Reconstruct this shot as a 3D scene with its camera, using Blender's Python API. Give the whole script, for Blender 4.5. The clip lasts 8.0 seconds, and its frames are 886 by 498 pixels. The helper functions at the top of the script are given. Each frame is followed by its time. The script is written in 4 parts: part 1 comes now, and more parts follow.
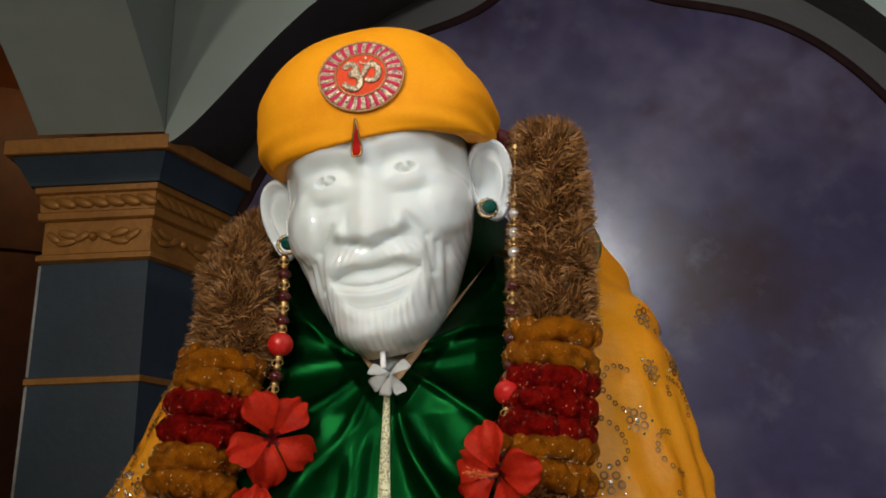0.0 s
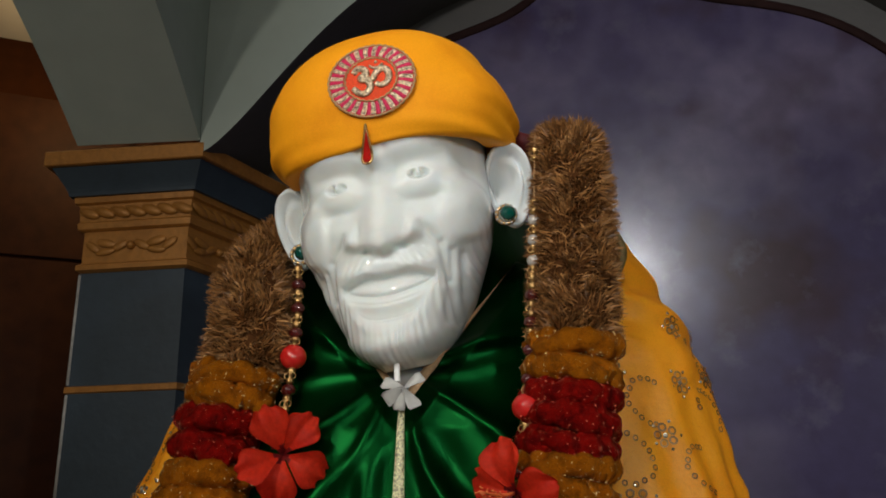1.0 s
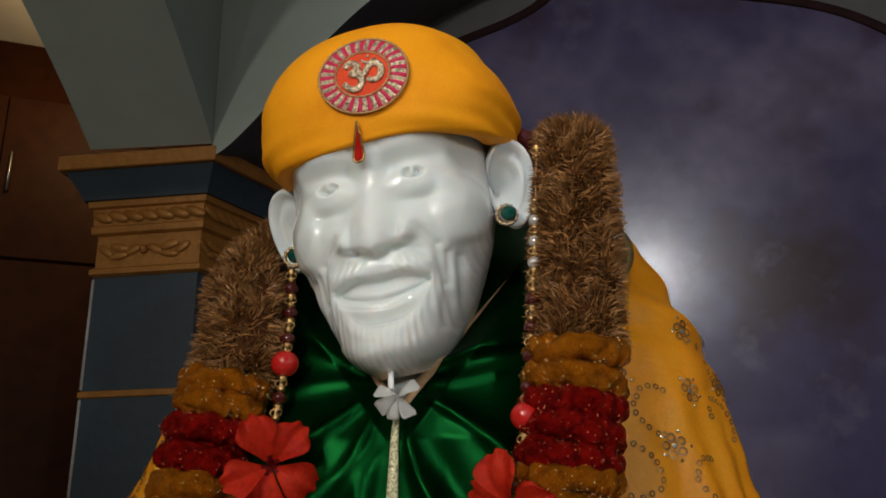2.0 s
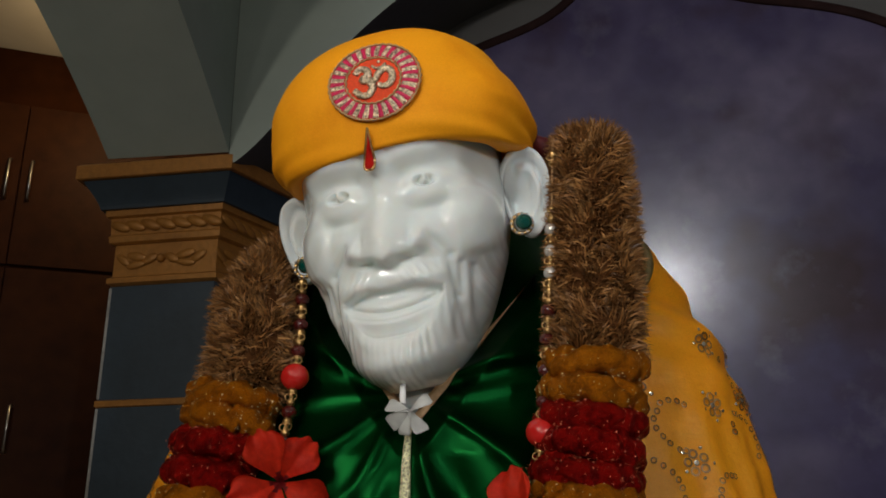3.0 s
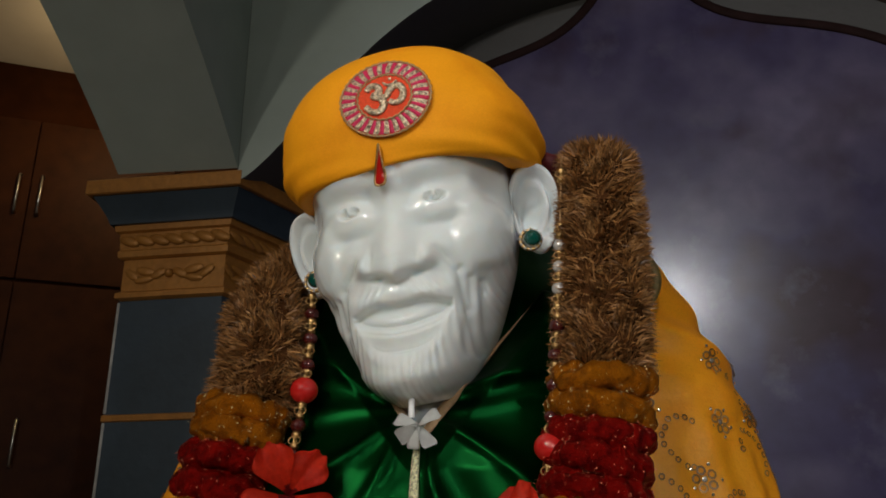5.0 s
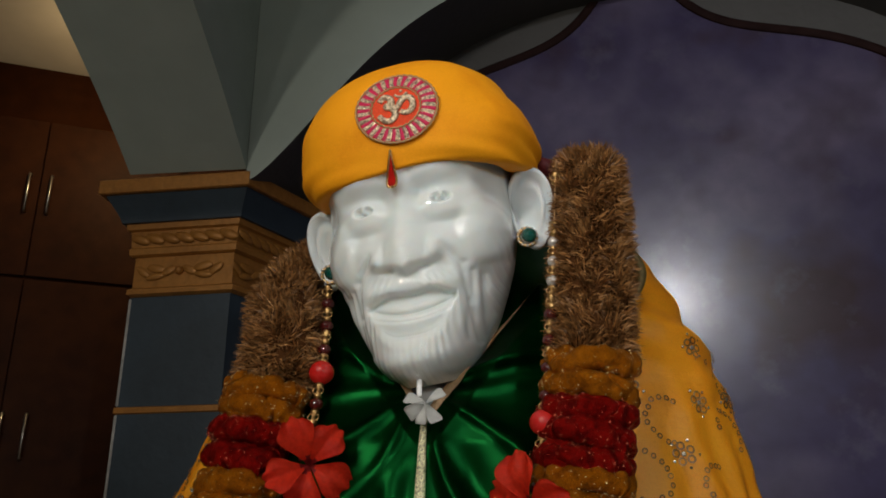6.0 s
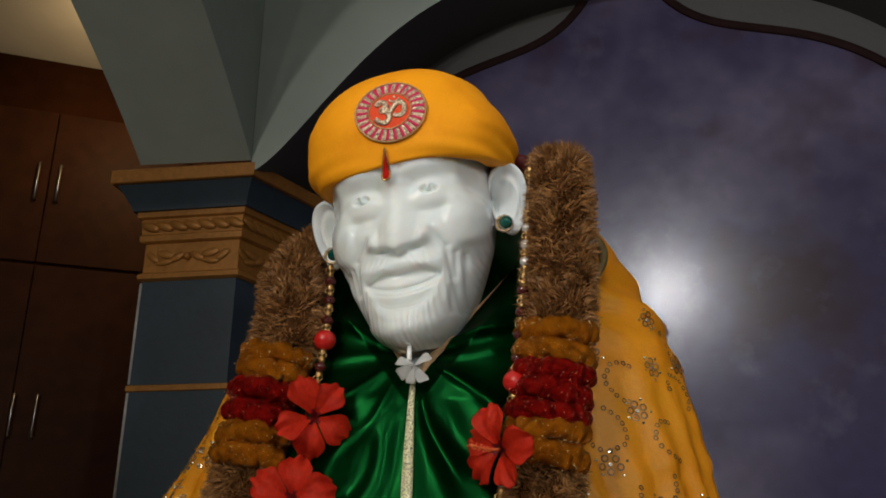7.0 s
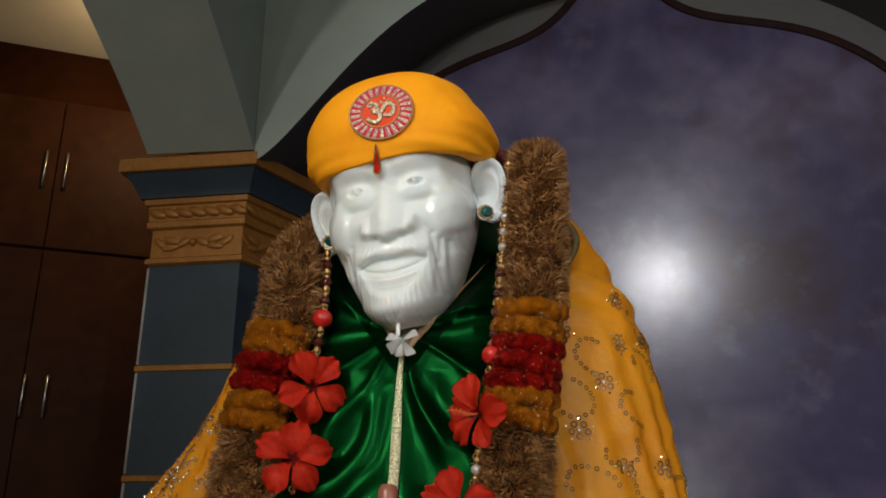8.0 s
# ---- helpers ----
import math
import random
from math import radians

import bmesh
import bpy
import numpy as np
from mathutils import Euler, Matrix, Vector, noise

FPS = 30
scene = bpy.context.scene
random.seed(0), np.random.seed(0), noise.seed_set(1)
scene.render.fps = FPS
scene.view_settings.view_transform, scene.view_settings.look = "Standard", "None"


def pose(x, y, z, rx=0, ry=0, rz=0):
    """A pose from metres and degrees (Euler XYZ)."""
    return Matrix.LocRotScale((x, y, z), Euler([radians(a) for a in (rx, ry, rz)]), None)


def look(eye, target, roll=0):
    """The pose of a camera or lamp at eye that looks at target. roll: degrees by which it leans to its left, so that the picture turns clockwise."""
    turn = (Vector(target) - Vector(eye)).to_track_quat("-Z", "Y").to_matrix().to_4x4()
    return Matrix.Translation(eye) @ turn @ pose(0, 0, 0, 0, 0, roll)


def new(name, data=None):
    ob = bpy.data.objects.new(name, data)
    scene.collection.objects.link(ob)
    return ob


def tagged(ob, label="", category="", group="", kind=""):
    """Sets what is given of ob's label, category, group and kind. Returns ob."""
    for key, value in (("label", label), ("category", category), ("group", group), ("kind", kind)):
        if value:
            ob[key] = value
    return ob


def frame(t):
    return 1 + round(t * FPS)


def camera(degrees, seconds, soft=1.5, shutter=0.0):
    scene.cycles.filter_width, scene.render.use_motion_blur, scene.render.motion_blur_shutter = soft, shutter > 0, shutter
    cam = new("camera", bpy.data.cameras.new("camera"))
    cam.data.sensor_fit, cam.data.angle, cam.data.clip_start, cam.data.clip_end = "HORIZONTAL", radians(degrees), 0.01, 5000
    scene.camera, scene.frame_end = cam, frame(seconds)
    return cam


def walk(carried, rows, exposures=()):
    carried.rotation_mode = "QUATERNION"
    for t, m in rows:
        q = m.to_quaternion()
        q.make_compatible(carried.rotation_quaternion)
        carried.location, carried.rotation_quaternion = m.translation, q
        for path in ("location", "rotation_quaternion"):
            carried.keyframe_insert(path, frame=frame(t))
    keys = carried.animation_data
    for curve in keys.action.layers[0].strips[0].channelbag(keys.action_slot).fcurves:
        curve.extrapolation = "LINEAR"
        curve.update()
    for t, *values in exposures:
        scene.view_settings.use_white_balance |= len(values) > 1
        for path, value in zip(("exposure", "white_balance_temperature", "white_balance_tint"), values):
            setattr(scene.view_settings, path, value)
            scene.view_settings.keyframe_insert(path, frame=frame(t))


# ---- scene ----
cam = camera(55.8, 8.0, soft=1.75)
METRES, EYE, TILT, LEAN, TURN = 0.5, 1.5, 17.4, 1.7, 0.0
ROWS = [
    (0.0, 0.0, 0.0, 0.0, 0.0, 0.0, -0.0),
    (0.5, 0.0351, 0.0296, 0.0049, 1.66, 0.11, 0.38),
    (1.0, 0.0614, 0.0643, 0.0102, 3.08, 0.27, 0.59),
    (2.5, 0.1202, 0.1696, 0.0086, 5.25, 0.75, 0.86),
    (3.0, 0.1187, 0.1874, 0.0121, 5.97, 1.06, 0.88),
    (3.5, 0.1219, 0.2094, 0.0041, 6.45, 1.21, 0.83),
    (4.0, 0.1212, 0.2136, 0.0095, 6.48, 1.63, 0.79),
    (4.5, 0.113, 0.2098, 0.0085, 6.42, 2.1, 0.67),
    (6.0, 0.1212, -0.0008, -0.01, 6.34, 2.3, 0.34),
    (6.5, 0.1489, -0.122, -0.0322, 6.29, 1.93, 0.24),
    (7.0, 0.1832, -0.2805, -0.0355, 6.3, 1.62, 0.1),
    (7.5, 0.2265, -0.4045, -0.0412, 6.33, 1.13, 0.14),
    (8.0, 0.252, -0.4982, -0.0374, 6.43, 0.62, 0.1),
]
walk(cam, [(t, pose(0, 0, EYE, TILT, LEAN, TURN) @ pose(METRES * x, METRES * y, METRES * z, 90 + pitch, roll, yaw)) for t, x, y, z, yaw, pitch, roll in ROWS],
     exposures=[(0.0, -1.02), (1.0, -1.16), (2.5, -1.45), (3.5, -1.52), (4.5, -1.55), (6.0, -1.43), (7.0, -1.27), (8.0, -1.08)])

# ---- world and lamps ----
world = bpy.data.worlds.new("world")
scene.world = world
world.use_nodes = True
world.node_tree.nodes["Background"].inputs[0].default_value = (0.9, 0.95, 1.0, 1)
world.node_tree.nodes["Background"].inputs[1].default_value = 0.02


def lamp(name, eye, target, size, watts, colour, shape="DISK"):
    data = bpy.data.lights.new(name, "AREA")
    data.shape, data.size, data.energy, data.color = shape, size, watts, colour
    ob = new(name, data)
    ob.matrix_world = look(eye, target)
    return ob


FLOOR = 0.6
CEIL = 3.88


def spot(name, eye, target, radius, watts, colour, cone, blend):
    data = bpy.data.lights.new(name, "SPOT")
    data.shadow_soft_size, data.energy, data.color, data.spot_size, data.spot_blend = radius, watts, colour, radians(cone), blend
    ob = new(name, data)
    ob.matrix_world = look(eye, target)
    return ob


lamp("hall_lamp", (-1.6, -2.1, 3.05), (-0.8, 2.4, 2.7), 0.14, 44, (1.0, 0.90, 0.78))
lamp("hall_lamp", (-0.5, -2.1, 3.35), (-0.6, 2.4, 2.8), 0.14, 15, (1.0, 0.92, 0.80))
# Two unseen fill lamps, added from both sides for the statue and arch.
lamp("fill_lamp", (-1.5, -2.8, 2.15), (-0.3, 1.6, 1.9), 0.12, 12, (1.0, 0.955, 0.87))
lamp("fill_lamp", (2.9, -1.9, 2.45), (-0.05, 0.95, 2.0), 0.14, 19, (0.97, 0.98, 1.0))
spot("ceiling_spot", (0.08, -2.9, 3.76), (0.95, 2.4, 2.2), 0.07, 640, (0.96, 0.95, 1.0), 38, 0.8)
spot("ceiling_spot", (-0.95, -1.7, 2.40), (0.03, 0.95, 1.70), 0.03, 178, (1.0, 0.96, 0.89), 32, 0.8)
# Unseen fill spots added low to brighten the chin, right cheek and shawl.
spot("fill_spot", (0.10, -2.5, 1.65), (0.0, 0.95, 1.70), 0.05, 60, (1.0, 0.965, 0.90), 28, 0.7)
spot("fill_spot", (1.3, -1.6, 1.85), (0.10, 0.95, 1.65), 0.05, 116, (1.0, 0.975, 0.95), 30, 0.7)
lamp("cove_lamp", (-1.62, 2.95, 3.60), (-2.05, 3.72, 3.30), 0.12, 13.0, (1.0, 0.70, 0.33))


# ---- materials ----
def material(name, colour, rough=0.5, metal=0.0, spots=(), grain=(0, 0), bump=0.0, bump_scale=40, coat=0.0, sheen=0.0, island=0.0, obrandom=0.0, spec=0.5, sss=0.0, coat_rough=0.05, stretch=(1, 1, 1)):
    """spots: rows of (scale, other colour, from, to, detail): noise patches mixed in, metres. grain: scale and depth of fine value noise."""
    m = bpy.data.materials.new(name)
    m.use_nodes = True
    n, l = m.node_tree.nodes, m.node_tree.links
    b = n["Principled BSDF"]
    geo = n.new("ShaderNodeTexCoord")
    col = n.new("ShaderNodeRGB")
    col.outputs[0].default_value = (*colour, 1)
    out = col.outputs[0]
    for scale, other, lo, hi, detail in spots:
        t = n.new("ShaderNodeTexNoise")
        t.inputs["Scale"].default_value, t.inputs["Detail"].default_value, t.inputs["Roughness"].default_value = scale, detail, 0.6
        l.new(geo.outputs["Object"], t.inputs["Vector"])
        r = n.new("ShaderNodeMapRange")
        r.inputs[1].default_value, r.inputs[2].default_value = lo, hi
        l.new(t.outputs[0], r.inputs[0])
        mix = n.new("ShaderNodeMix")
        mix.data_type = "RGBA"
        mix.inputs[7].default_value = (*other, 1)
        l.new(r.outputs[0], mix.inputs[0])
        l.new(out, mix.inputs[6])
        out = mix.outputs[2]
    if grain[1]:
        t = n.new("ShaderNodeTexNoise")
        t.inputs["Scale"].default_value, t.inputs["Detail"].default_value = grain[0], 4
        l.new(geo.outputs["Object"], t.inputs["Vector"])
        r = n.new("ShaderNodeMapRange")
        r.inputs[1].default_value, r.inputs[2].default_value, r.inputs[3].default_value, r.inputs[4].default_value = 0.3, 0.7, 1 - grain[1], 1 + grain[1]
        l.new(t.outputs[0], r.inputs[0])
        h = n.new("ShaderNodeHueSaturation")
        l.new(r.outputs[0], h.inputs["Value"])
        l.new(out, h.inputs["Color"])
        out = h.outputs[0]
    for amount, node, sock in ((island, "ShaderNodeNewGeometry", "Random Per Island"), (obrandom, "ShaderNodeObjectInfo", "Random")):
        if amount:
            g = n.new(node)
            r = n.new("ShaderNodeMapRange")
            r.inputs[3].default_value, r.inputs[4].default_value = 1 - amount, 1 + amount
            l.new(g.outputs[sock], r.inputs[0])
            h = n.new("ShaderNodeHueSaturation")
            l.new(r.outputs[0], h.inputs["Value"])
            l.new(out, h.inputs["Color"])
            out = h.outputs[0]
    l.new(out, b.inputs["Base Color"])
    b.inputs["Roughness"].default_value, b.inputs["Metallic"].default_value = rough, metal
    b.inputs["Coat Weight"].default_value, b.inputs["Coat Roughness"].default_value = coat, coat_rough
    b.inputs["Sheen Weight"].default_value = sheen
    b.inputs["Specular IOR Level"].default_value = spec
    if sss:
        b.inputs["Subsurface Weight"].default_value = sss
        b.inputs["Subsurface Radius"].default_value = (1.0, 0.85, 0.75)
        b.inputs["Subsurface Scale"].default_value = 0.017
    if bump:
        t = n.new("ShaderNodeTexNoise")
        t.inputs["Scale"].default_value, t.inputs["Detail"].default_value = bump_scale, 5
        s = n.new("ShaderNodeMapping")
        s.inputs["Scale"].default_value = stretch
        l.new(geo.outputs["Object"], s.inputs["Vector"])
        l.new(s.outputs[0], t.inputs["Vector"])
        u = n.new("ShaderNodeBump")
        u.inputs["Strength"].default_value, u.inputs["Distance"].default_value = 1.0, bump
        l.new(t.outputs[0], u.inputs["Height"])
        l.new(u.outputs[0], b.inputs["Normal"])
    return m


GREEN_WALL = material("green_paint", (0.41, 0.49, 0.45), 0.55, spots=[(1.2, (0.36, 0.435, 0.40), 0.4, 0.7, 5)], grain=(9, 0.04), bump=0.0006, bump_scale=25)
# Back wall grey; on the arch underside it also stands in for shade.
GREY_WALL_AND_SHADE = material("grey_paint_and_shade", (0.080, 0.078, 0.073), 0.6, spots=[(1.5, (0.068, 0.066, 0.062), 0.4, 0.7, 5)], grain=(12, 0.06), bump=0.002)
PURPLE = material("mottled_purple_paint", (0.108, 0.088, 0.205), 0.30, spots=[(1.5, (0.25, 0.215, 0.355), 0.46, 0.64, 3), (2.1, (0.085, 0.045, 0.065), 0.50, 0.68, 3), (5.5, (0.22, 0.20, 0.30), 0.55, 0.8, 5)], grain=(20, 0.08), bump=0.0024, bump_scale=11, coat=1.0, coat_rough=0.20, stretch=(0.18, 1, 1))
BROWN_TRIM = material("brown_trim_paint", (0.022, 0.010, 0.009), 0.8, spec=0.1, grain=(20, 0.2))
BLUE = material("blue_grey_paint", (0.034, 0.056, 0.078), 0.5, spots=[(4, (0.027, 0.046, 0.066), 0.4, 0.7, 5)], grain=(30, 0.08), bump=0.001)
GOLD_PAINT = material("ochre_gold_paint", (0.42, 0.185, 0.036), 0.42, metal=0.25, spots=[(8, (0.30, 0.12, 0.022), 0.5, 0.75, 5)], grain=(60, 0.12), bump=0.0015, bump_scale=60)
WHITE_CEIL = material("ceiling_paint", (0.80, 0.75, 0.69), 0.8, grain=(5, 0.05))
DARK_WOOD = material("dark_wood_laminate", (0.042, 0.013, 0.004), 0.5, spec=0.08, spots=[(3, (0.029, 0.008, 0.0025), 0.4, 0.7, 6)], grain=(14, 0.2))
STEEL = material("brushed_steel", (0.6, 0.58, 0.55), 0.3, metal=1.0, grain=(80, 0.1))
FLOOR_MAT = material("floor_stone", (0.46, 0.42, 0.37), 0.3, grain=(10, 0.1))
ROOM_WALL = material("cream_paint", (0.26, 0.22, 0.18), 0.7, grain=(6, 0.05))
PALE_EDGE = material("pale_scuffed_edge", (0.5, 0.5, 0.48), 0.5, grain=(40, 0.2))


# ---- mesh helpers ----
def empty(name, label, category, m=None, group="", kind=""):
    ob = new(name)
    ob.empty_display_size = 0.05
    if m is not None:
        ob.matrix_basis = m
    return tagged(ob, label, category, group, kind)


def part(name, bm, mat, parent=None, label="", smooth=True):
    me = bpy.data.meshes.new(name)
    bmesh.ops.recalc_face_normals(bm, faces=bm.faces)
    bm.to_mesh(me)
    bm.free()
    for p in me.polygons:
        p.use_smooth = smooth
    for x in (mat if isinstance(mat, (list, tuple)) else [mat]):
        me.materials.append(x)
    ob = new(name, me)
    if parent is not None:
        ob.parent = parent
    if label:
        ob["label"] = label
    return ob


def box(bm, lo, hi, bevel=0.0):
    g = bmesh.ops.create_cube(bm, size=1)["verts"]
    for v in g:
        v.co = Vector([lo[i] + (v.co[i] + 0.5) * (hi[i] - lo[i]) for i in range(3)])
    if bevel:
        es = list({e for v in g for e in v.link_edges})
        bmesh.ops.bevel(bm, geom=es, offset=bevel, segments=2, affect="EDGES")
    return bm


def prism(bm, pts, z0, z1):
    """An upright prism over a plan polygon."""
    a = [bm.verts.new((x, y, z0)) for x, y in pts]
    b = [bm.verts.new((x, y, z1)) for x, y in pts]
    n = len(pts)
    for i in range(n):
        bm.faces.new((a[i], a[(i + 1) % n], b[(i + 1) % n], b[i]))
    bm.faces.new(a[::-1])
    bm.faces.new(b)
    return bm


def loft(bm, rings, closed=True, caps=True):
    """Skin over rings of equally many points."""
    vs = [[bm.verts.new(p) for p in r] for r in rings]
    n = len(rings[0])
    for a, b in zip(vs, vs[1:]):
        for i in range(n if closed else n - 1):
            bm.faces.new((a[i], a[(i + 1) % n], b[(i + 1) % n], b[i]))
    if caps and closed:
        bm.faces.new(vs[0][::-1])
        bm.faces.new(vs[-1])
    return bm


def tube(bm, path, radius, sides=8, flat=1.0):
    """A tube along a path of points; radius a number or a function of 0..1."""
    path = [Vector(p) for p in path]
    rings = []
    for i, p in enumerate(path):
        d = (path[min(i + 1, len(path) - 1)] - path[max(i - 1, 0)]).normalized()
        side = d.cross(Vector((0, 1, 0.02)))
        side = side.normalized() if side.length > 1e-4 else Vector((1, 0, 0))
        up = side.cross(d).normalized()
        r = radius(i / (len(path) - 1)) if callable(radius) else radius
        rings.append([p + r * (math.cos(a) * side + flat * math.sin(a) * up) for a in [k * 2 * math.pi / sides for k in range(sides)]])
    return loft(bm, rings)


# ---- the shrine's walls ----
def setting(name, label, bm, mat, smooth=False):
    return tagged(part(name, bm, mat, None, "", smooth), label, name.split("_")[0], kind="structure")


AX = 0.50            # the arch's middle
FACE = 2.36          # front of the arch wall


def arch_z(x):
    u = max(0.0, (1.33 - abs(x - AX)) / 1.33)
    return 2.60 + 0.80 * (1 - math.exp(-((u / 0.355) ** 1.45)))


xs = [AX - 1.325 + 2.65 * i / 96 for i in range(97)]
bm = bmesh.new()
lower_f = [bm.verts.new((x, FACE, arch_z(x))) for x in xs]
upper_f = [bm.verts.new((x, FACE, CEIL)) for x in xs]
lower_b = [bm.verts.new((x, 2.95, arch_z(x))) for x in xs]
upper_b = [bm.verts.new((x, 2.95, CEIL)) for x in xs]
for i in range(96):
    bm.faces.new((lower_f[i], lower_f[i + 1], upper_f[i + 1], upper_f[i]))
    bm.faces.new((lower_b[i + 1], lower_b[i], upper_b[i], upper_b[i + 1]))
    bm.faces.new((lower_f[i + 1], lower_f[i], lower_b[i], lower_b[i + 1]))
bm.faces.new((lower_f[0], upper_f[0], upper_b[0], lower_b[0]))
bm.faces.new((lower_f[-1], lower_b[-1], upper_b[-1], upper_f[-1]))
bm.normal_update()
# Underside and ends take the darker grey: their shade is in the colour.
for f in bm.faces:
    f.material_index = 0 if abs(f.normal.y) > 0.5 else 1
setting("wall_arch", "grey-green painted arch wall over the shrine niche, underside coloured dark as shade", bm, [GREEN_WALL, GREY_WALL_AND_SHADE])

# back wall with the ogee panel
WALL_D, WALL_K = 2.62, -0.124


def on_wall(x, z, proud=0.0):
    return Vector((x, WALL_D + WALL_K * (x - 0.45) - proud, z))


def ogee(d):
    """Height of the painted outline at d from its middle (positive to the right)."""
    a = abs(d)
    return 3.166 - 0.376 * a ** 3.95 + 0.157 * math.exp(-(a - 0.178) / 0.133)


bm = bmesh.new()
box(bm, (-1.0, 0, FLOOR), (2.4, 0.12, CEIL))
for v in bm.verts:
    v.co.y += WALL_D + WALL_K * (v.co.x - 0.45)
setting("wall_back", "dark grey painted niche back wall", bm, GREY_WALL_AND_SHADE)

ds = [-1.217 + 2.434 * i / 120 for i in range(121)]
bm = bmesh.new()
top = [bm.verts.new(on_wall(0.475 + d, ogee(d), 0.006)) for d in ds]
bot = [bm.verts.new(on_wall(0.475 + d, FLOOR + 0.01, 0.006)) for d in ds]
for i in range(120):
    bm.faces.new((bot[i], bot[i + 1], top[i + 1], top[i]))
bmesh.ops.solidify(bm, geom=bm.faces[:], thickness=-0.006)
setting("wall_panel", "mottled purple glossy painted panel with ogee top", bm, PURPLE)
bm = bmesh.new()
tube(bm, [on_wall(0.475 - 1.217, FLOOR + 0.02, 0.006)] + [on_wall(0.475 + d, ogee(d) + 0.006, 0.006) for d in ds] + [on_wall(0.475 + 1.217, FLOOR + 0.02, 0.006)], 0.018, 8, 0.45)
setting("trim_ogee", "dark brown raised outline round the purple panel", bm, BROWN_TRIM, True)

# rib arch that springs from the pillar towards the hall
bm = bmesh.new()
rows = []
for i in range(41):
    s = 3.6 * i / 40
    y = FACE - s
    z = 2.645 + 0.64 * s / (1 + 0.42 * s)
    rows.append([(-1.215, y, z), (-0.826, y, z), (-0.826, y, CEIL), (-1.215, y, CEIL)])
loft(bm, rows)
setting("wall_rib", "grey-green arched rib with a lit underside", bm, GREEN_WALL)


# ---- pillar ----
SPLAY = radians(24)


def plan(d):
    """The pillar's outline, pushed out by d."""
    c = Vector((-0.886 + 0.65 * d, 2.47 - d))
    return [(-1.215 - d, 2.95), (-1.215 - d, 2.492 - d), (c.x, c.y), (c.x + 0.55 * math.sin(SPLAY), c.y + 0.55 * math.cos(SPLAY)), (-0.6, 2.95)]


def layers(bm, rows, wider=0.0):
    loft(bm, [[(x - (wider if x < -1.1 else 0.0), y, z) for x, y in plan(d)] for z, d in rows])
    return bm


pillar = empty("pillar", "blue and ochre painted pillar with moulded capital", "pillar", kind="structure")
part("shaft", layers(bmesh.new(), [(FLOOR, 0), (2.266, 0)], 0.012), BLUE, pillar, "blue-grey painted shaft", False)
for z in (1.527, 1.89, 1.16):
    part("band", layers(bmesh.new(), [(z, 0.002), (z + 0.003, 0.007), (z + 0.019, 0.007), (z + 0.022, 0.002)], 0.012), GOLD_PAINT, pillar, "thin ochre band", False)
part("capital_base", layers(bmesh.new(), [(2.266, 0.004), (2.272, 0.02), (2.288, 0.02), (2.296, 0.008), (2.40, 0.008)]), GOLD_PAINT, pillar, "ochre carved capital", False)
part("fillet", layers(bmesh.new(), [(2.40, 0.014), (2.405, 0.024), (2.424, 0.026), (2.43, 0.021), (2.484, 0.025), (2.489, 0.036), (2.508, 0.039)]), GOLD_PAINT, pillar, "ochre stepped moulding", False)
part("cove", layers(bmesh.new(), [(2.508, 0.03)] + [(2.508 + 0.082 * k / 8, 0.05 + 0.045 * (1 - math.cos(k / 8 * math.pi / 2)) + 0.006 * math.sin(k / 8 * math.pi)) for k in range(9)]), BLUE, pillar, "blue-grey cove", False)
part("slab", layers(bmesh.new(), [(2.59, 0.108), (2.593, 0.112), (2.636, 0.112), (2.64, 0.108)]), GOLD_PAINT, pillar, "ochre top slab", False)

def lobe(bm, c, along, out, up, hw, hd, hh, lean=0.0):
    """A rounded carved lobe."""
    rings = []
    for i in range(9):
        t = -1 + i / 4
        r = max(0.02, (1 - t * t)) ** 0.5
        rings.append([c + along * (hw * t + lean * math.sin(a) * hh * r) + out * max(-0.001, hd * r * math.cos(a)) + up * (hh * r * math.sin(a)) for a in [-math.pi / 2 + math.pi * k / 8 for k in range(9)]])
    loft(bm, rings, closed=False)


def carve(face, a, along, out):
    """Rope moulding, medallion and leaves on one face of the capital, from its corner a."""
    up = Vector((0, 0, 1))
    width = 0.36 if face == "front" else 0.30
    for k in range(7):
        bm = bmesh.new()
        lobe(bm, a + along * (0.025 + k * width / 7) + out * 0.021 + up * 0.187, along, out, up, 0.030, 0.009, 0.020, -0.9)
        part("carved_lobe", bm, GOLD_PAINT, pillar)
    mid = a + along * (width * 0.46) + out * 0.007 + up * 0.078
    bm = bmesh.new()
    bmesh.ops.create_uvsphere(bm, u_segments=16, v_segments=10, radius=0.014)
    bm.transform(Matrix.Translation(mid) @ Matrix.Diagonal((1, 1, 1, 1)))
    part("boss", bm, GOLD_PAINT, pillar, "round carved boss")
    for s in (-1, 1):
        for k, (dx, dz, hw, hh) in enumerate(((0.036, 0.000, 0.021, 0.017), (0.082, 0.010, 0.030, 0.015), (0.084, -0.018, 0.030, 0.012), (0.126, 0.000, 0.018, 0.020))):
            bm = bmesh.new()
            lobe(bm, mid + along * (s * dx) + up * dz, along, out, up, hw, 0.005, hh, s * 0.8 * (1 if k % 2 else -1))
            part("carved_leaf", bm, GOLD_PAINT, pillar)


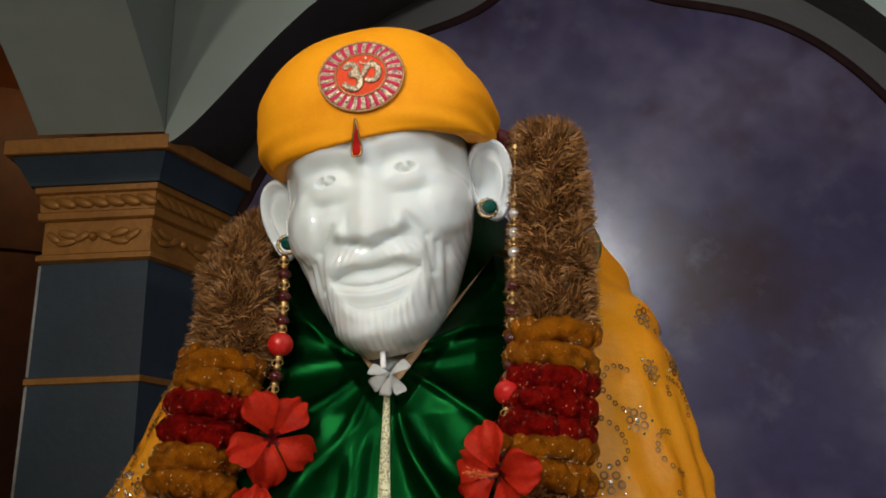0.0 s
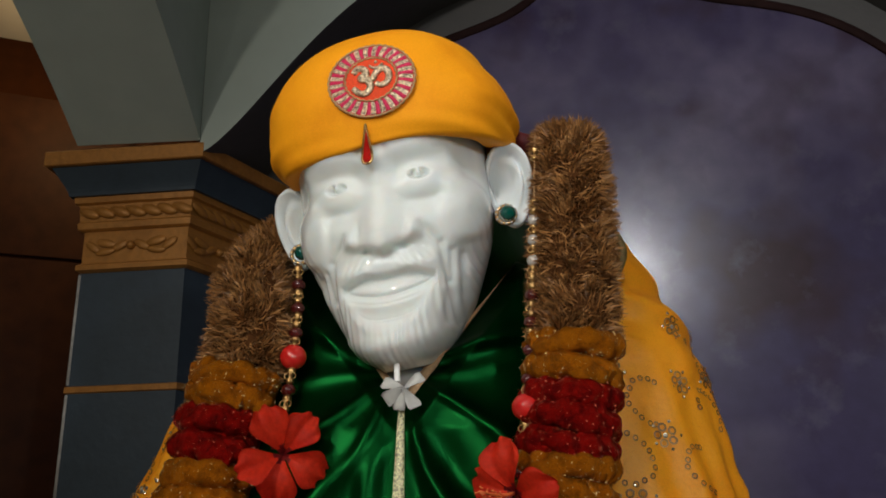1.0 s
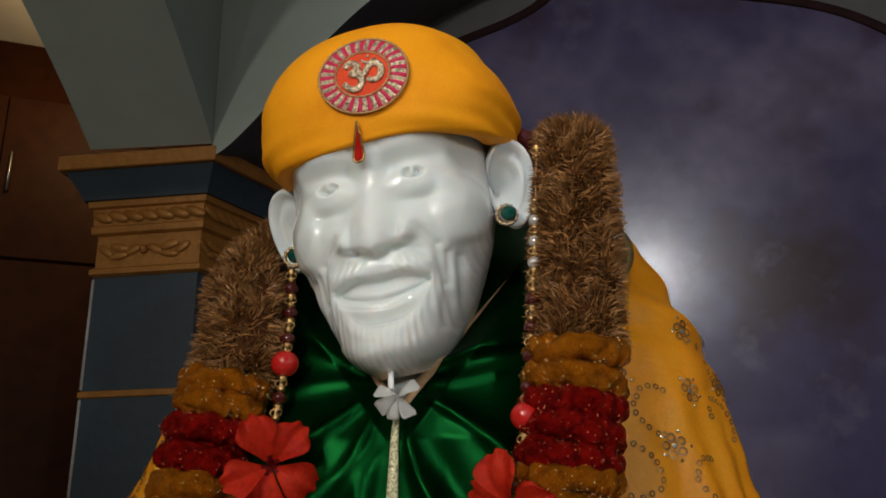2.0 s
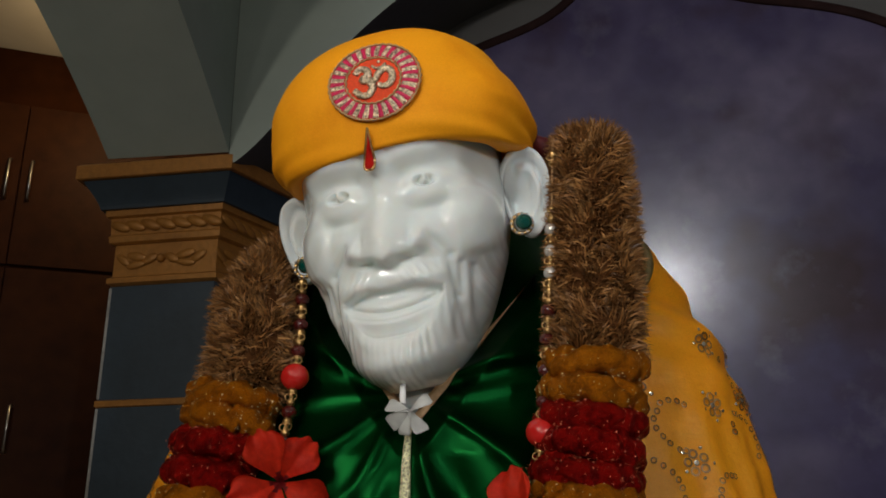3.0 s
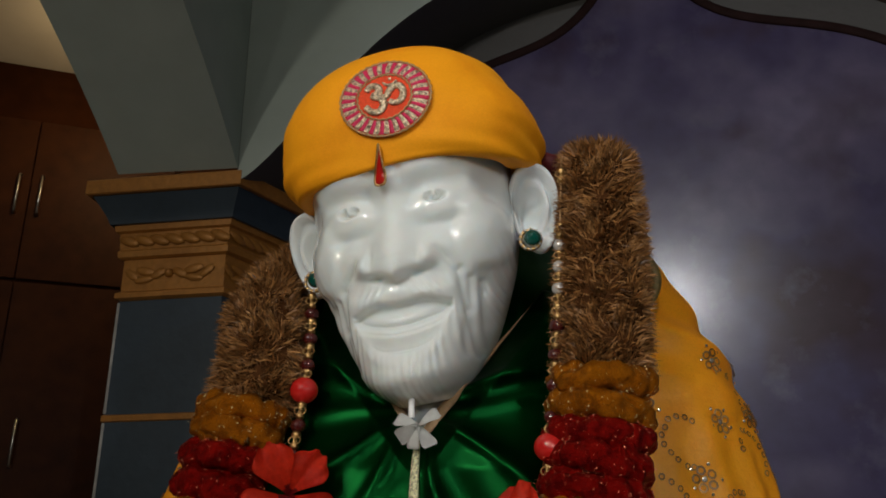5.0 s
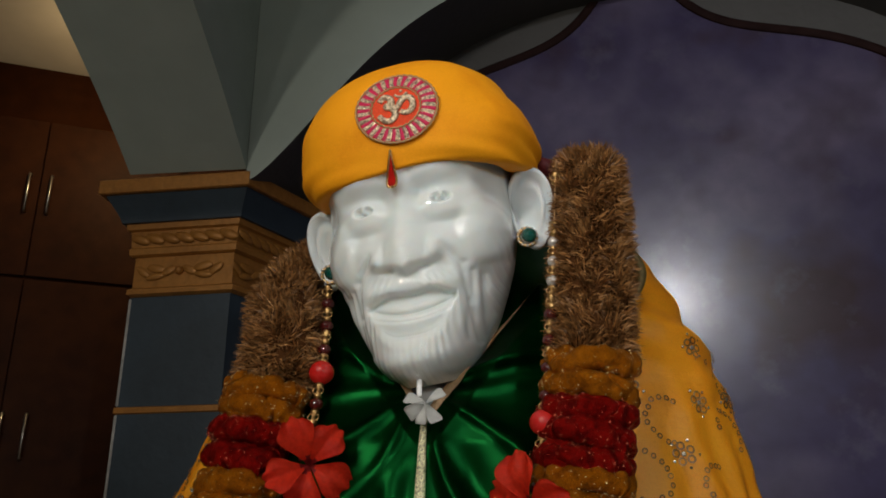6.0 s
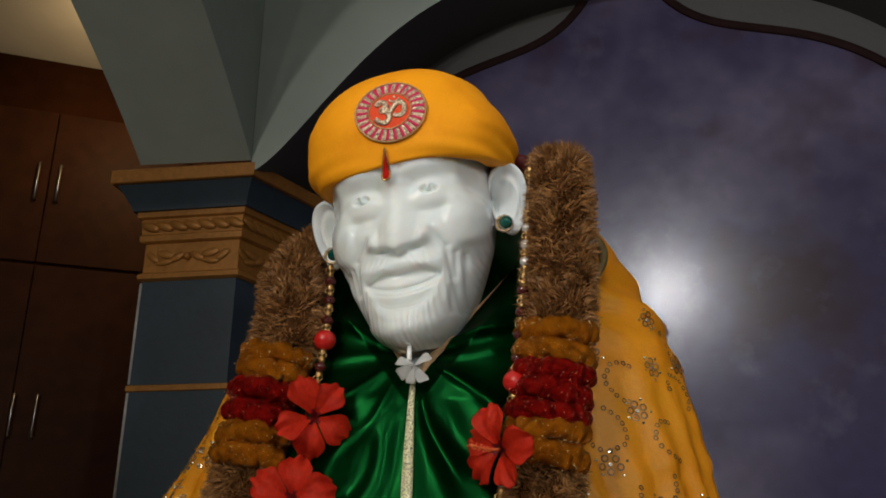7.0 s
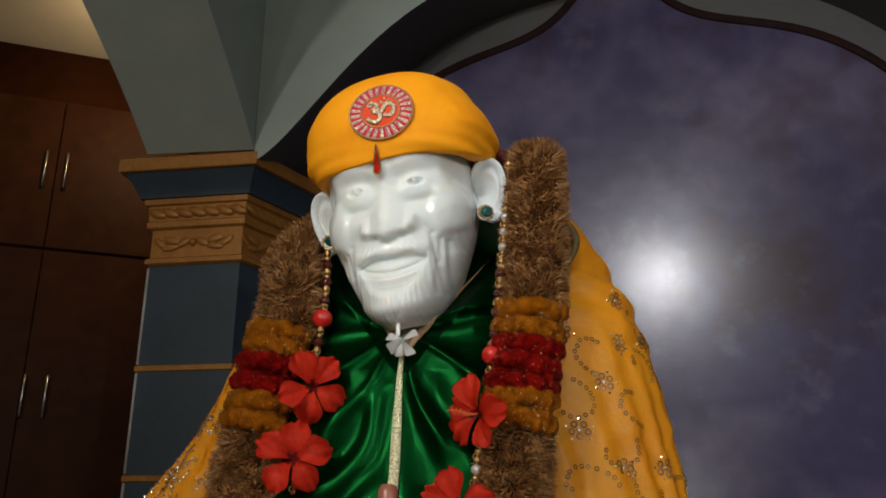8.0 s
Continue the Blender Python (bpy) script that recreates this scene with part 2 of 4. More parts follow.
for z0, z1 in ((FLOOR + 0.01, 1.525), (1.552, 1.888), (1.915, 2.262)):
    bm = bmesh.new()
    box(bm, (-1.2315, 2.4875, z0), (-1.2235, 2.4955, z1), 0.002)
    part("worn_edge", bm, PALE_EDGE, pillar, "pale scuffed corner edge")
carve("front", Vector((-1.228, 2.486, 2.27)), Vector((0.9978, -0.0665, 0)), Vector((-0.0665, -0.9978, 0)))
carve("side", Vector((-0.881, 2.463, 2.27)), Vector((math.sin(SPLAY), math.cos(SPLAY), 0)), Vector((math.cos(SPLAY), -math.sin(SPLAY), 0)))

# ---- hall: floor, ceiling, walls, wardrobe ----
bm = bmesh.new()
box(bm, (-5, -5, FLOOR - 0.1), (4.5, 5, FLOOR))
setting("floor", "pale polished stone floor", bm, FLOOR_MAT)
bm = bmesh.new()
box(bm, (-5, -5, CEIL + 0.003), (4.5, 5, CEIL + 0.1))
setting("ceiling", "off-white painted ceiling", bm, WHITE_CEIL)
for name, lo, hi in (("wall_behind", (-5, -5, FLOOR), (4.5, -4.9, CEIL)), ("wall_west", (-5, -4.9, FLOOR), (-4.9, 4.9, CEIL)), ("wall_east", (4.4, -4.9, FLOOR), (4.5, 4.9, CEIL)), ("wall_far", (-5, 4.9, FLOOR), (4.5, 5, CEIL)), ("wall_side", (1.72, 2.24, FLOOR), (4.4, 2.36, CEIL))):
    setting(name, "plain painted hall wall", box(bmesh.new(), lo, hi), ROOM_WALL)


def wardrobe():
    w = empty("wardrobe", "tall dark wood built-in wardrobe with steel handles", "wardrobe", pose(-2.35, 3.6, 0, 0, 0, 26))
    y = 0.0
    part("body", box(bmesh.new(), (-1.45, y, FLOOR), (1.35, y + 0.4, CEIL - 0.01)), DARK_WOOD, w)
    for i, x in enumerate((-0.7, 0.0, 0.7, 1.35)):
        for z0, z1, zh in ((FLOOR + 0.08, 2.72, 1.98), (2.735, 3.56, 3.16)):
            d = part("door", box(bmesh.new(), (x - 0.697, y - 0.02, z0), (x - 0.003, y - 0.001, z1), 0.003), DARK_WOOD, w, "", False)
            hx = (x - 0.05 if i % 2 else x - 0.65) + (0.06 if zh < 2.5 else 0.0)
            bm = bmesh.new()
            tube(bm, [(hx, y - 0.02, zh - 0.1), (hx, y - 0.045, zh - 0.095), (hx, y - 0.05, zh), (hx, y - 0.045, zh + 0.095), (hx, y - 0.02, zh + 0.1)], lambda t: 0.009 - 0.003 * math.sin(t * math.pi), 10)
            part("handle", bm, STEEL, d, "steel bar handle")
    return w


wardrobe()

# ---- statue and clothing: materials ----
MARBLE = material("white_marble", (0.79, 0.845, 0.825), 0.35, spots=[(30, (0.77, 0.81, 0.79), 0.45, 0.75, 5)], coat=1.0, coat_rough=0.06, spec=0.15, bump=0.00015, bump_scale=60, sss=0.8)
PINK_MARBLE = material("pink_painted_marble", (0.34, 0.13, 0.085), 0.25, grain=(40, 0.06))
ORANGE = material("orange_cotton", (0.93, 0.36, 0.006), 0.7, spots=[(14, (0.84, 0.29, 0.004), 0.45, 0.7, 5)], grain=(700, 0.05), bump=0.00015, bump_scale=600, spec=0.2)
SATIN = material("green_satin", (0.0005, 0.086, 0.0135), 0.36, metal=0.92, spots=[(20, (0.0003, 0.068, 0.011), 0.4, 0.7, 4)], bump=0.0002, bump_scale=60, spec=0.5)
LINING = material("tan_lining", (0.42, 0.27, 0.14), 0.8, grain=(200, 0.15))
YELLOW = material("yellow_silk", (1.0, 0.46, 0.016), 0.45, spots=[(7, (0.96, 0.40, 0.012), 0.42, 0.7, 5)], grain=(500, 0.08), bump=0.0012, bump_scale=45)
SEQUIN = material("antique_gold_sequin", (0.22, 0.115, 0.035), 0.4, metal=0.25, island=0.6)
SILVER_BEAD = material("silver_sequin", (0.65, 0.58, 0.45), 0.25, metal=0.9, island=0.5)
OLIVE = material("olive_gold_border", (0.12, 0.09, 0.03), 0.45, metal=0.3, grain=(150, 0.3))
FUR = material("tan_fibre", (0.225, 0.100, 0.028), 0.5, island=0.65, spots=[(60, (0.36, 0.185, 0.062), 0.45, 0.7, 3)])
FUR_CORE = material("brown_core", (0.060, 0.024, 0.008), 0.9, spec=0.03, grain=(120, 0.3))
TINSEL_O = material("orange_tinsel", (0.36, 0.112, 0.003), 0.34, metal=0.7, spec=0.1, spots=[(90, (0.22, 0.065, 0.003), 0.45, 0.65, 4)], grain=(900, 0.45), bump=0.0022, bump_scale=850)
TINSEL_R = material("red_tinsel", (0.25, 0.004, 0.002), 0.34, metal=0.7, spec=0.1, spots=[(90, (0.10, 0.001, 0.001), 0.45, 0.65, 4)], grain=(900, 0.45), bump=0.0022, bump_scale=850)
# Non-metal flakes whose bright colour stands in for glints on the tinsel.
GLINT_O = material("gold_glint", (1.0, 0.82, 0.42), 0.3, metal=0.0, island=0.4)
GLINT_R = material("red_glint", (1.0, 0.30, 0.16), 0.3, metal=0.0, island=0.4)
GOLD = material("polished_gold", (0.45, 0.28, 0.11), 0.38, metal=1.0, grain=(500, 0.35))
GOLD_THREAD = material("gold_thread", (0.50, 0.30, 0.14), 0.45, metal=0.7, grain=(900, 0.3), bump=0.0008, bump_scale=900)
SILVER_THREAD = material("silver_thread", (0.66, 0.53, 0.36), 0.32, metal=0.75, grain=(380, 0.7), bump=0.0022, bump_scale=420)
PINK_THREAD = material("pink_thread", (0.60, 0.008, 0.075), 0.55, grain=(900, 0.25), bump=0.0006, bump_scale=900)
RED_FELT = material("vermilion_felt", (0.72, 0.06, 0.008), 0.8, grain=(500, 0.15))
RED_GEM = material("red_gem", (0.50, 0.01, 0.006), 0.12, coat=0.8)
GREEN_GEM = material("emerald_glass", (0.0, 0.055, 0.04), 0.06, coat=1.0)
PEARL = material("pearl", (0.62, 0.58, 0.52), 0.22, metal=0.45, coat=0.6, grain=(60, 0.08))
RED_BEAD = material("red_bead", (0.52, 0.015, 0.012), 0.15, coat=0.8)
WINE_BEAD = material("wine_bead", (0.06, 0.006, 0.005), 0.15, coat=0.8)
HIBISCUS = material("hibiscus_petal", (0.78, 0.045, 0.016), 0.55, spec=0.2, spots=[(35, (0.64, 0.024, 0.010), 0.45, 0.7, 4)], grain=(220, 0.1), bump=0.0008, bump_scale=180)
HIB_HEART = material("hibiscus_heart", (0.22, 0.006, 0.008), 0.5)
STAMEN = material("stamen", (0.75, 0.16, 0.04), 0.6)
WHITE_PETAL = material("white_petal", (0.93, 0.94, 0.92), 0.5, grain=(120, 0.05))
GLITTER_TAPE = material("champagne_glitter", (0.86, 0.84, 0.52), 0.30, metal=0.45, grain=(420, 0.6), bump=0.0030, bump_scale=420)
RED_CLOTH = material("dark_red_cloth", (0.09, 0.004, 0.005), 0.7, grain=(300, 0.2))

# ---- statue ----
HEAD = Matrix.Translation((-0.072, 0.822, 1.842)) @ pose(0, 0, 0, 0, 0, -5) @ pose(0, 0, 0, 13, 0, 0) @ pose(0, 0, 0, 0, -7.5, 0)


def smooth_table(rows):
    zs, vs = [r[0] for r in rows], [r[1:] for r in rows]

    def at(z):
        w = [np.interp(z + d, zs, [v[k] for v in vs]) for k in range(len(vs[0])) for d in (-0.007, -0.0035, 0, 0.0035, 0.007)]
        return [sum(w[5 * k:5 * k + 5]) / 5 for k in range(len(vs[0]))]
    return at


# height: front line, half width, back line
head_row = smooth_table([(-0.194, 0.045, 0.028, 0.12), (-0.186, 0.014, 0.042, 0.13), (-0.165, -0.006, 0.060, 0.17), (-0.14, -0.010, 0.076, 0.2), (-0.106, -0.010, 0.090, 0.225), (-0.075, -0.008, 0.101, 0.24), (-0.045, -0.005, 0.107, 0.25),
                         (-0.01, 0.0, 0.110, 0.262), (0.03, -0.010, 0.110, 0.27), (0.06, -0.009, 0.110, 0.27), (0.10, 0.000, 0.108, 0.265), (0.14, 0.035, 0.090, 0.23), (0.16, 0.075, 0.055, 0.18), (0.17, 0.110, 0.012, 0.14)])

BUMPS = [  # x, z, spread x, spread z, forward; those off the middle are mirrored
    (0.022, 0.009, 0.013, 0.012, -0.0068), (0.050, 0.015, 0.024, 0.007, -0.0030), (0.044, -0.0250, 0.024, 0.0045, -0.0016),
    (0.044, 0.033, 0.028, 0.009, 0.0046), (0.0, 0.028, 0.010, 0.014, 0.0025), (0.013, 0.036, 0.005, 0.012, -0.0022), (0.0, 0.052, 0.05, 0.010, 0.0025),
    (0.045, -0.045, 0.018, 0.016, 0.0045), (0.100, 0.030, 0.012, 0.030, -0.0035), (0.090, 0.006, 0.010, 0.024, -0.0050),
    (0.0, -0.084, 0.026, 0.009, 0.0035), (0.033, -0.090, 0.020, 0.008, 0.0045), (0.0, -0.168, 0.052, 0.019, 0.0135)]
GROOVES = [  # from x, z to x, z; width, depth; then the lip beside it
    (0.039, -0.050, 0.057, -0.072, 0.0040, 0.0032), (0.058, -0.074, 0.0605, -0.112, 0.0040, 0.0042), (0.0605, -0.112, 0.054, -0.152, 0.0034, 0.0034),
    (0.067, -0.082, 0.062, -0.156, 0.0034, 0.0048), (0.077, -0.086, 0.070, -0.150, 0.0036, 0.0050)]


def step(v, soft):
    """0 below nought, 1 above it."""
    return 1 / (1 + math.exp(-max(-40.0, min(40.0, v / soft))))


def relief(x, z):
    h = 0.0
    a = abs(x)
    for bx, bz, sx, sz, f in BUMPS:
        h += f * math.exp(-((a - bx) / sx) ** 2 - ((z - bz) / sz) ** 2)
    # eyes: full, round-edged almonds
    h += 0.0072 * math.exp(-(((a - 0.0445) / 0.0275) ** 2 + ((z + 0.0065) / 0.0148) ** 2) ** 2)
    # nose: a broad bridge that widens into a round tip, with full wings and an undercut below
    high = np.interp(z, (-0.080, -0.058, -0.050, -0.030, -0.005, 0.015, 0.032), (0.021, 0.022, 0.0215, 0.0140, 0.0070, 0.0035, 0.0))
    wide = np.interp(z, (-0.080, -0.055, -0.042, -0.025, 0.0, 0.03), (0.0215, 0.0215, 0.0200, 0.0175, 0.0150, 0.016))
    under = step(z + 0.0735 - 0.30 * a, 0.0016)
    h += under * high * math.exp(-(a / wide) ** 2.1)
    h += step(z + 0.0705 - 0.12 * a, 0.0016) * 0.0110 * math.exp(-((a - 0.0295) / 0.0092) ** 2 - ((z + 0.0575) / 0.0125) ** 2)
    h -= 0.0035 * math.exp(-((a - 0.0225) / 0.0035) ** 2 - ((z + 0.052) / 0.010) ** 2)
    h -= 0.0075 * math.exp(-((a - 0.0175) / 0.0085) ** 2 - ((z + 0.0690) / 0.0028) ** 2)
    # cheekbones: round masses that overhang the hollow cheeks
    c = math.hypot((a - 0.0815) / 0.0240, (z + 0.040) / 0.036)
    h += 0.0118 * step(1 - c, 0.10) * step(z + 0.0755 - 0.25 * (a - 0.08), 0.0022) * (1 - 0.35 * c)
    h -= 0.0030 * math.exp(-((a - 0.080) / 0.014) ** 2 - ((z + 0.090) / 0.014) ** 2)
    for x0, z0, x1, z1, w, f in GROOVES:
        dx, dz = x1 - x0, z1 - z0
        n2 = dx * dx + dz * dz
        t = max(0.0, min(1.0, ((a - x0) * dx + (z - z0) * dz) / n2))
        e = math.hypot(a - x0 - t * dx, z - z0 - t * dz)
        side = ((a - x0) * dz - (z - z0) * dx) / math.sqrt(n2)
        taper = 0.45 + 0.55 * math.sin(math.pi * min(1, max(0, 0.1 + 0.8 * t)))
        h -= f * taper * math.exp(-(e / w) ** 2)
        h += 0.22 * f * taper * math.exp(-((e - 2.0 * w) / (1.2 * w)) ** 2) * (1 if side < 0 else 0.3)
    # a wide mouth: a lens-shaped hollow under the whiskers with soft lips in it
    k = min(1.0, a / 0.0500)
    zt = -0.0960 + 0.0030 * math.exp(-((a - 0.024) / 0.012) ** 2) - 0.0075 * k ** 3
    zb = -0.1415 + 0.0375 * k ** 3.2
    if a < 0.0500:
        deep = max(0.0, min(1.0, (z - zb) / max(0.004, zt - zb)))
        h -= (0.0036 + 0.0085 * deep) * step(zt - z, 0.0010) * step(z - zb, 0.0009 + 0.0060 * k * k)
        zm = -0.1165 + 0.0115 * k * k
        h += (0.0036 + 0.0012 * math.exp(-((a - 0.012) / 0.008) ** 2)) * math.exp(-((z - zm - 0.0058) / 0.0052) ** 2) * (1 - k * k)
        h += 0.0056 * math.exp(-((z - zm + 0.0085) / 0.0080) ** 2) * (1 - k * k)
        h -= 0.0030 * math.exp(-((z - zm) / 0.0016) ** 2) * (1 - k ** 4)
        h -= 0.0014 * math.exp(-((z - zm + 0.0078) / 0.0013) ** 2) * (1 - k * k)
        h -= 0.0020 * math.exp(-((z - zb - 0.0012) / 0.0014) ** 2) * max(0.0, 1 - 2.2 * k * k)
        h -= 0.0028 * math.exp(-((a - 0.0475) / 0.004) ** 2 - ((z + 0.1035) / 0.004) ** 2)
    # pupils: hollows with a tongue left standing in them
    e = math.hypot((a - 0.0425) / 0.0098, (z - 0.0008) / 0.0052)
    tongue = math.exp(-((a - 0.0425) / 0.0034) ** 2) * step(z + 0.0012, 0.0006)
    h -= 0.0110 * math.exp(-e ** 6) * (1 - 0.95 * tongue)
    # combed hair of the beard, the whiskers and the sides
    low = zb - 0.0040 if a < 0.0500 else -0.104
    beard = step(low - z, 0.0025) * step(0.066 - a, 0.004)
    h += 0.0022 * math.exp(-((z - low + 0.0045) / 0.006) ** 2) * step(0.034 - a, 0.006)
    jaw = step(a - 0.080, 0.004) * step(-z - 0.070, 0.010)
    hair = math.sin(x * 900 + 3.5 * noise.noise(Vector((x * 50, z * 18, 0)))) + 0.6 * math.sin(x * 520 + 5 * noise.noise(Vector((x * 40, z * 15, 4))))
    h += 0.0010 * hair * beard * (0.6 + 0.8 * noise.noise(Vector((x * 25, z * 30, 6))))
    h += 0.0011 * math.sin((x + z * 0.35) * 800 + 4 * noise.noise(Vector((x * 40, z * 20, 9)))) * jaw
    mous = math.exp(-((z + 0.085) / 0.008) ** 2) * math.exp(-((a - 0.033) / 0.016) ** 2)
    h += 0.0008 * math.sin((a * 1.0 + z * 0.6) * 800) * mous
    # the uneven polish of hand-worked stone
    return h + 0.0007 * noise.noise(Vector((x * 42, z * 42, 2.5))) + 0.0005 * noise.noise(Vector((x * 95, z * 95, 7.5)))


def ring_point(row, th, power=2.35, mid=0.125):
    """A point of a level outline; th 0 looks forward."""
    front, half, back = row
    s, c = math.sin(th), math.cos(th)
    k = (abs(s) ** power + abs(c) ** power) ** (-1 / power)
    depth = (mid - front) if c > 0 else (back - mid)
    return Vector((half * s * k, mid - depth * c * k, 0))


def head_mesh(bm):
    rings = []
    for i in range(301):
        z = -0.194 + 0.364 * i / 300
        row = head_row(z)
        ring = []
        for j in range(360):
            u = j / 360 * 2 - 1
            th = math.pi * (0.55 * u + 0.45 * u ** 3)
            p = ring_point(row, th)
            out = Vector((p.x * 0.8, p.y - 0.14, 0)).normalized()
            w = max(0.0, min(1.0, (0.13 - p.y) / 0.05))
            p = p + out * (relief(p.x, z) * w)
            ring.append(Vector((p.x + 0.085 * min(0.0, z + 0.01), p.y, z)))
        rings.append(ring)
    loft(bm, rings)


def ear_mesh(bm, sgn):
    rings = []
    N = 56
    m = Matrix.Translation((0.106 if sgn > 0 else -0.099, 0.098, -0.016)) @ Matrix.Rotation(radians(24 if sgn > 0 else -34), 4, "Z") @ Matrix.Rotation(radians(-sgn * 6), 4, "Y")
    for back in (0, 1):
        rs = [k / 14 for k in range(1, 15)]
        for r in (rs if not back else rs[::-1][1:]):
            ring = []
            for j in range(N):
                a = 2 * math.pi * j / N
                ex = 0.027 + 0.004 * math.sin(a)
                x = ex * math.cos(a) + 0.024 + 0.006 * math.sin(a)
                z = 0.050 * math.sin(a)
                cx, cz = 0.018, -0.004
                px, pz = cx + (x - cx) * r, cz + (z - cz) * r
                outer = 0.5 + 0.5 * math.cos(a - 0.6)
                d = 0.014 * math.exp(-((r - 0.9) / 0.10) ** 2) * (0.5 + 0.5 * outer)
                d += 0.010 * math.exp(-((r - 0.58) / 0.11) ** 2) * max(0, math.cos(a - 0.3))
                d -= 0.015 * math.exp(-((px - 0.014) / 0.010) ** 2 - ((pz + 0.006) / 0.015) ** 2)
                d += 0.006 * math.exp(-((px - 0.003) / 0.005) ** 2 - ((pz + 0.006) / 0.007) ** 2)
                d += 0.004 * math.exp(-((px - 0.016) / 0.014) ** 2 - ((pz + 0.043) / 0.012) ** 2)
                if back:
                    d = d - 0.008 - 0.006 * (1 - r)
                d += 0.35 * max(0, px - 0.02) ** 1.3
                ring.append(m @ Vector((sgn * px, -d, pz)))
            rings.append(ring)
    loft(bm, rings)


def fingers(bm):
    """Raised right palm, only its tips come near the view."""
    for k, (x, top) in enumerate(((-0.080, 1.405), (-0.054, 1.447), (-0.029, 1.422), (-0.006, 1.40))):
        tube(bm, [(x, 0.80, 1.30), (x, 0.795, 1.36), (x + 0.001, 0.79, top - 0.02), (x + 0.001, 0.79, top - 0.008), (x + 0.001, 0.791, top - 0.002), (x + 0.001, 0.792, top)], lambda t: 0.0125 * (1 - max(0, (t - 0.55) / 0.45) ** 2.2 * 0.9), 14)
    tube(bm, [(-0.055, 0.86, 1.12), (-0.055, 0.82, 1.2), (-0.053, 0.80, 1.27), (-0.053, 0.80, 1.32)], lambda t: 0.03 + 0.02 * t, 16, 0.5)


bm = bmesh.new()
head_mesh(bm)
for s in (-1, 1):
    ear_mesh(bm, s)
bm.transform(HEAD)
tube(bm, [(-0.066, 1.0, 1.78), (-0.064, 1.0, 1.70), (-0.06, 1.01, 1.62), (-0.06, 1.03, 1.55)], lambda t: 0.052 + 0.03 * t * t, 40)
tube(bm, [(-0.06, 1.02, 1.60), (-0.06, 1.06, 1.5), (-0.06, 1.08, 1.2), (-0.06, 1.08, FLOOR + 0.35)], lambda t: 0.09 + 0.05 * min(1, t * 3), 24)
bm.faces.ensure_lookup_table()
n1 = len(bm.faces)
fingers(bm)
bm.faces.ensure_lookup_table()
for f in bm.faces[n1:]:
    f.material_index = 1
tagged(part("statue", bm, [MARBLE, PINK_MARBLE]), "polished white marble statue of a bearded old man, dressed in cloth", "statue")

# plinth under the figure
bm = bmesh.new()
box(bm, (-0.75, 0.62, FLOOR), (0.65, 1.9, FLOOR + 0.35), 0.02)
tagged(part("plinth", bm, FLOOR_MAT), "low stone plinth under the seated statue", "plinth")

# ---- cap ----
cap_row = smooth_table([(0.00, -0.008, 0.112, 0.29), (0.03, -0.0155, 0.121, 0.30), (0.05, -0.020, 0.133, 0.312), (0.08, -0.023, 0.140, 0.315), (0.11, -0.019, 0.134, 0.308), (0.14, -0.004, 0.117, 0.29), (0.160, 0.018, 0.096, 0.265), (0.175, 0.048, 0.070, 0.23), (0.185, 0.080, 0.042, 0.19), (0.190, 0.112, 0.014, 0.15)])


def cap_point(z, th):
    row = cap_row(z)
    p = ring_point(row, th, 2.25, 0.13)
    n = noise.noise(Vector((p.x * 18, p.y * 14, z * 26))) * 0.0035
    side = min(1.0, abs(p.x) / 0.09)
    n += 0.0022 * side * math.sin(z * 260 + p.y * 60 + p.x * 35) * math.exp(-((z - 0.03) / 0.03) ** 2)
    if p.x > 0.05:
        n += 0.0030 * math.sin(math.atan2(z - 0.03, 0.17 - p.x) * 9 + 1.0) * min(1.0, (p.x - 0.05) / 0.05) * math.exp(-max(0, z - 0.03) / 0.05)
    p.z = z
    # it bags out over both ears and draws in above them
    full = min(1.0, abs(p.x) / 0.10) ** 2
    n += full * ((0.0105 if p.x > 0 else 0.008) * math.exp(-((z - 0.050) / 0.030) ** 2) - (0.0052 if p.x > 0 else -0.005) * math.exp(-((z - 0.125) / 0.030) ** 2))
    return p + Vector((p.x, p.y - 0.13, 0)).normalized() * n + Vector((0.008, 0, 0))


def cap_front(x, z):
    row = cap_row(z)
    t = min(0.999, abs(x - 0.008) / row[1])
    return 0.13 - (0.13 - row[0]) * (1 - t ** 2.25) ** (1 / 2.25)


cap = empty("cap", "plain orange cotton cap tied tightly round the marble head", "cap")
bm = bmesh.new()
rings = []
for k in range(3):
    rings.append([])
for i in range(64):
    rings.append([])
for j in range(160):
    th = 2 * math.pi * j / 160
    c = math.cos(th)
    hem = 0.036 + 0.003 * (1 - c) - 0.010 * math.sin(th) ** 2 + 0.0015 * math.sin(5 * th)
    for k, (dz, push) in enumerate(((0.003, -0.006 - 0.020 * abs(math.sin(th))), (0.0, -0.003 - 0.002 * abs(math.sin(th))), (0.0015, 0.0005))):
        p = cap_point(hem + dz, th)
        rings[k].append(p + Vector((p.x, p.y - 0.13, 0)).normalized() * push)
    for i in range(64):
        z = hem + 0.004 + (0.190 - hem - 0.004) * (1 - (1 - i / 63) ** 1.25)
        rings[3 + i].append(cap_point(z, th))
loft(bm, rings, caps=False)
bm.faces.new([bm.verts.new(p + Vector((0, 0, 0.0002))) for p in rings[-1]])
bm.transform(HEAD)
crown = part("crown", bm, ORANGE, cap)

# badge stitched on the cap
BX, BZ, BR = 0.0165, 0.1005, 0.0445


def on_badge(r, a, lift):
    x, z = BX + r * math.cos(a), BZ + 0.88 * r * math.sin(a)
    return HEAD @ Vector((x, cap_front(x, z) - 0.0035 - lift, z))


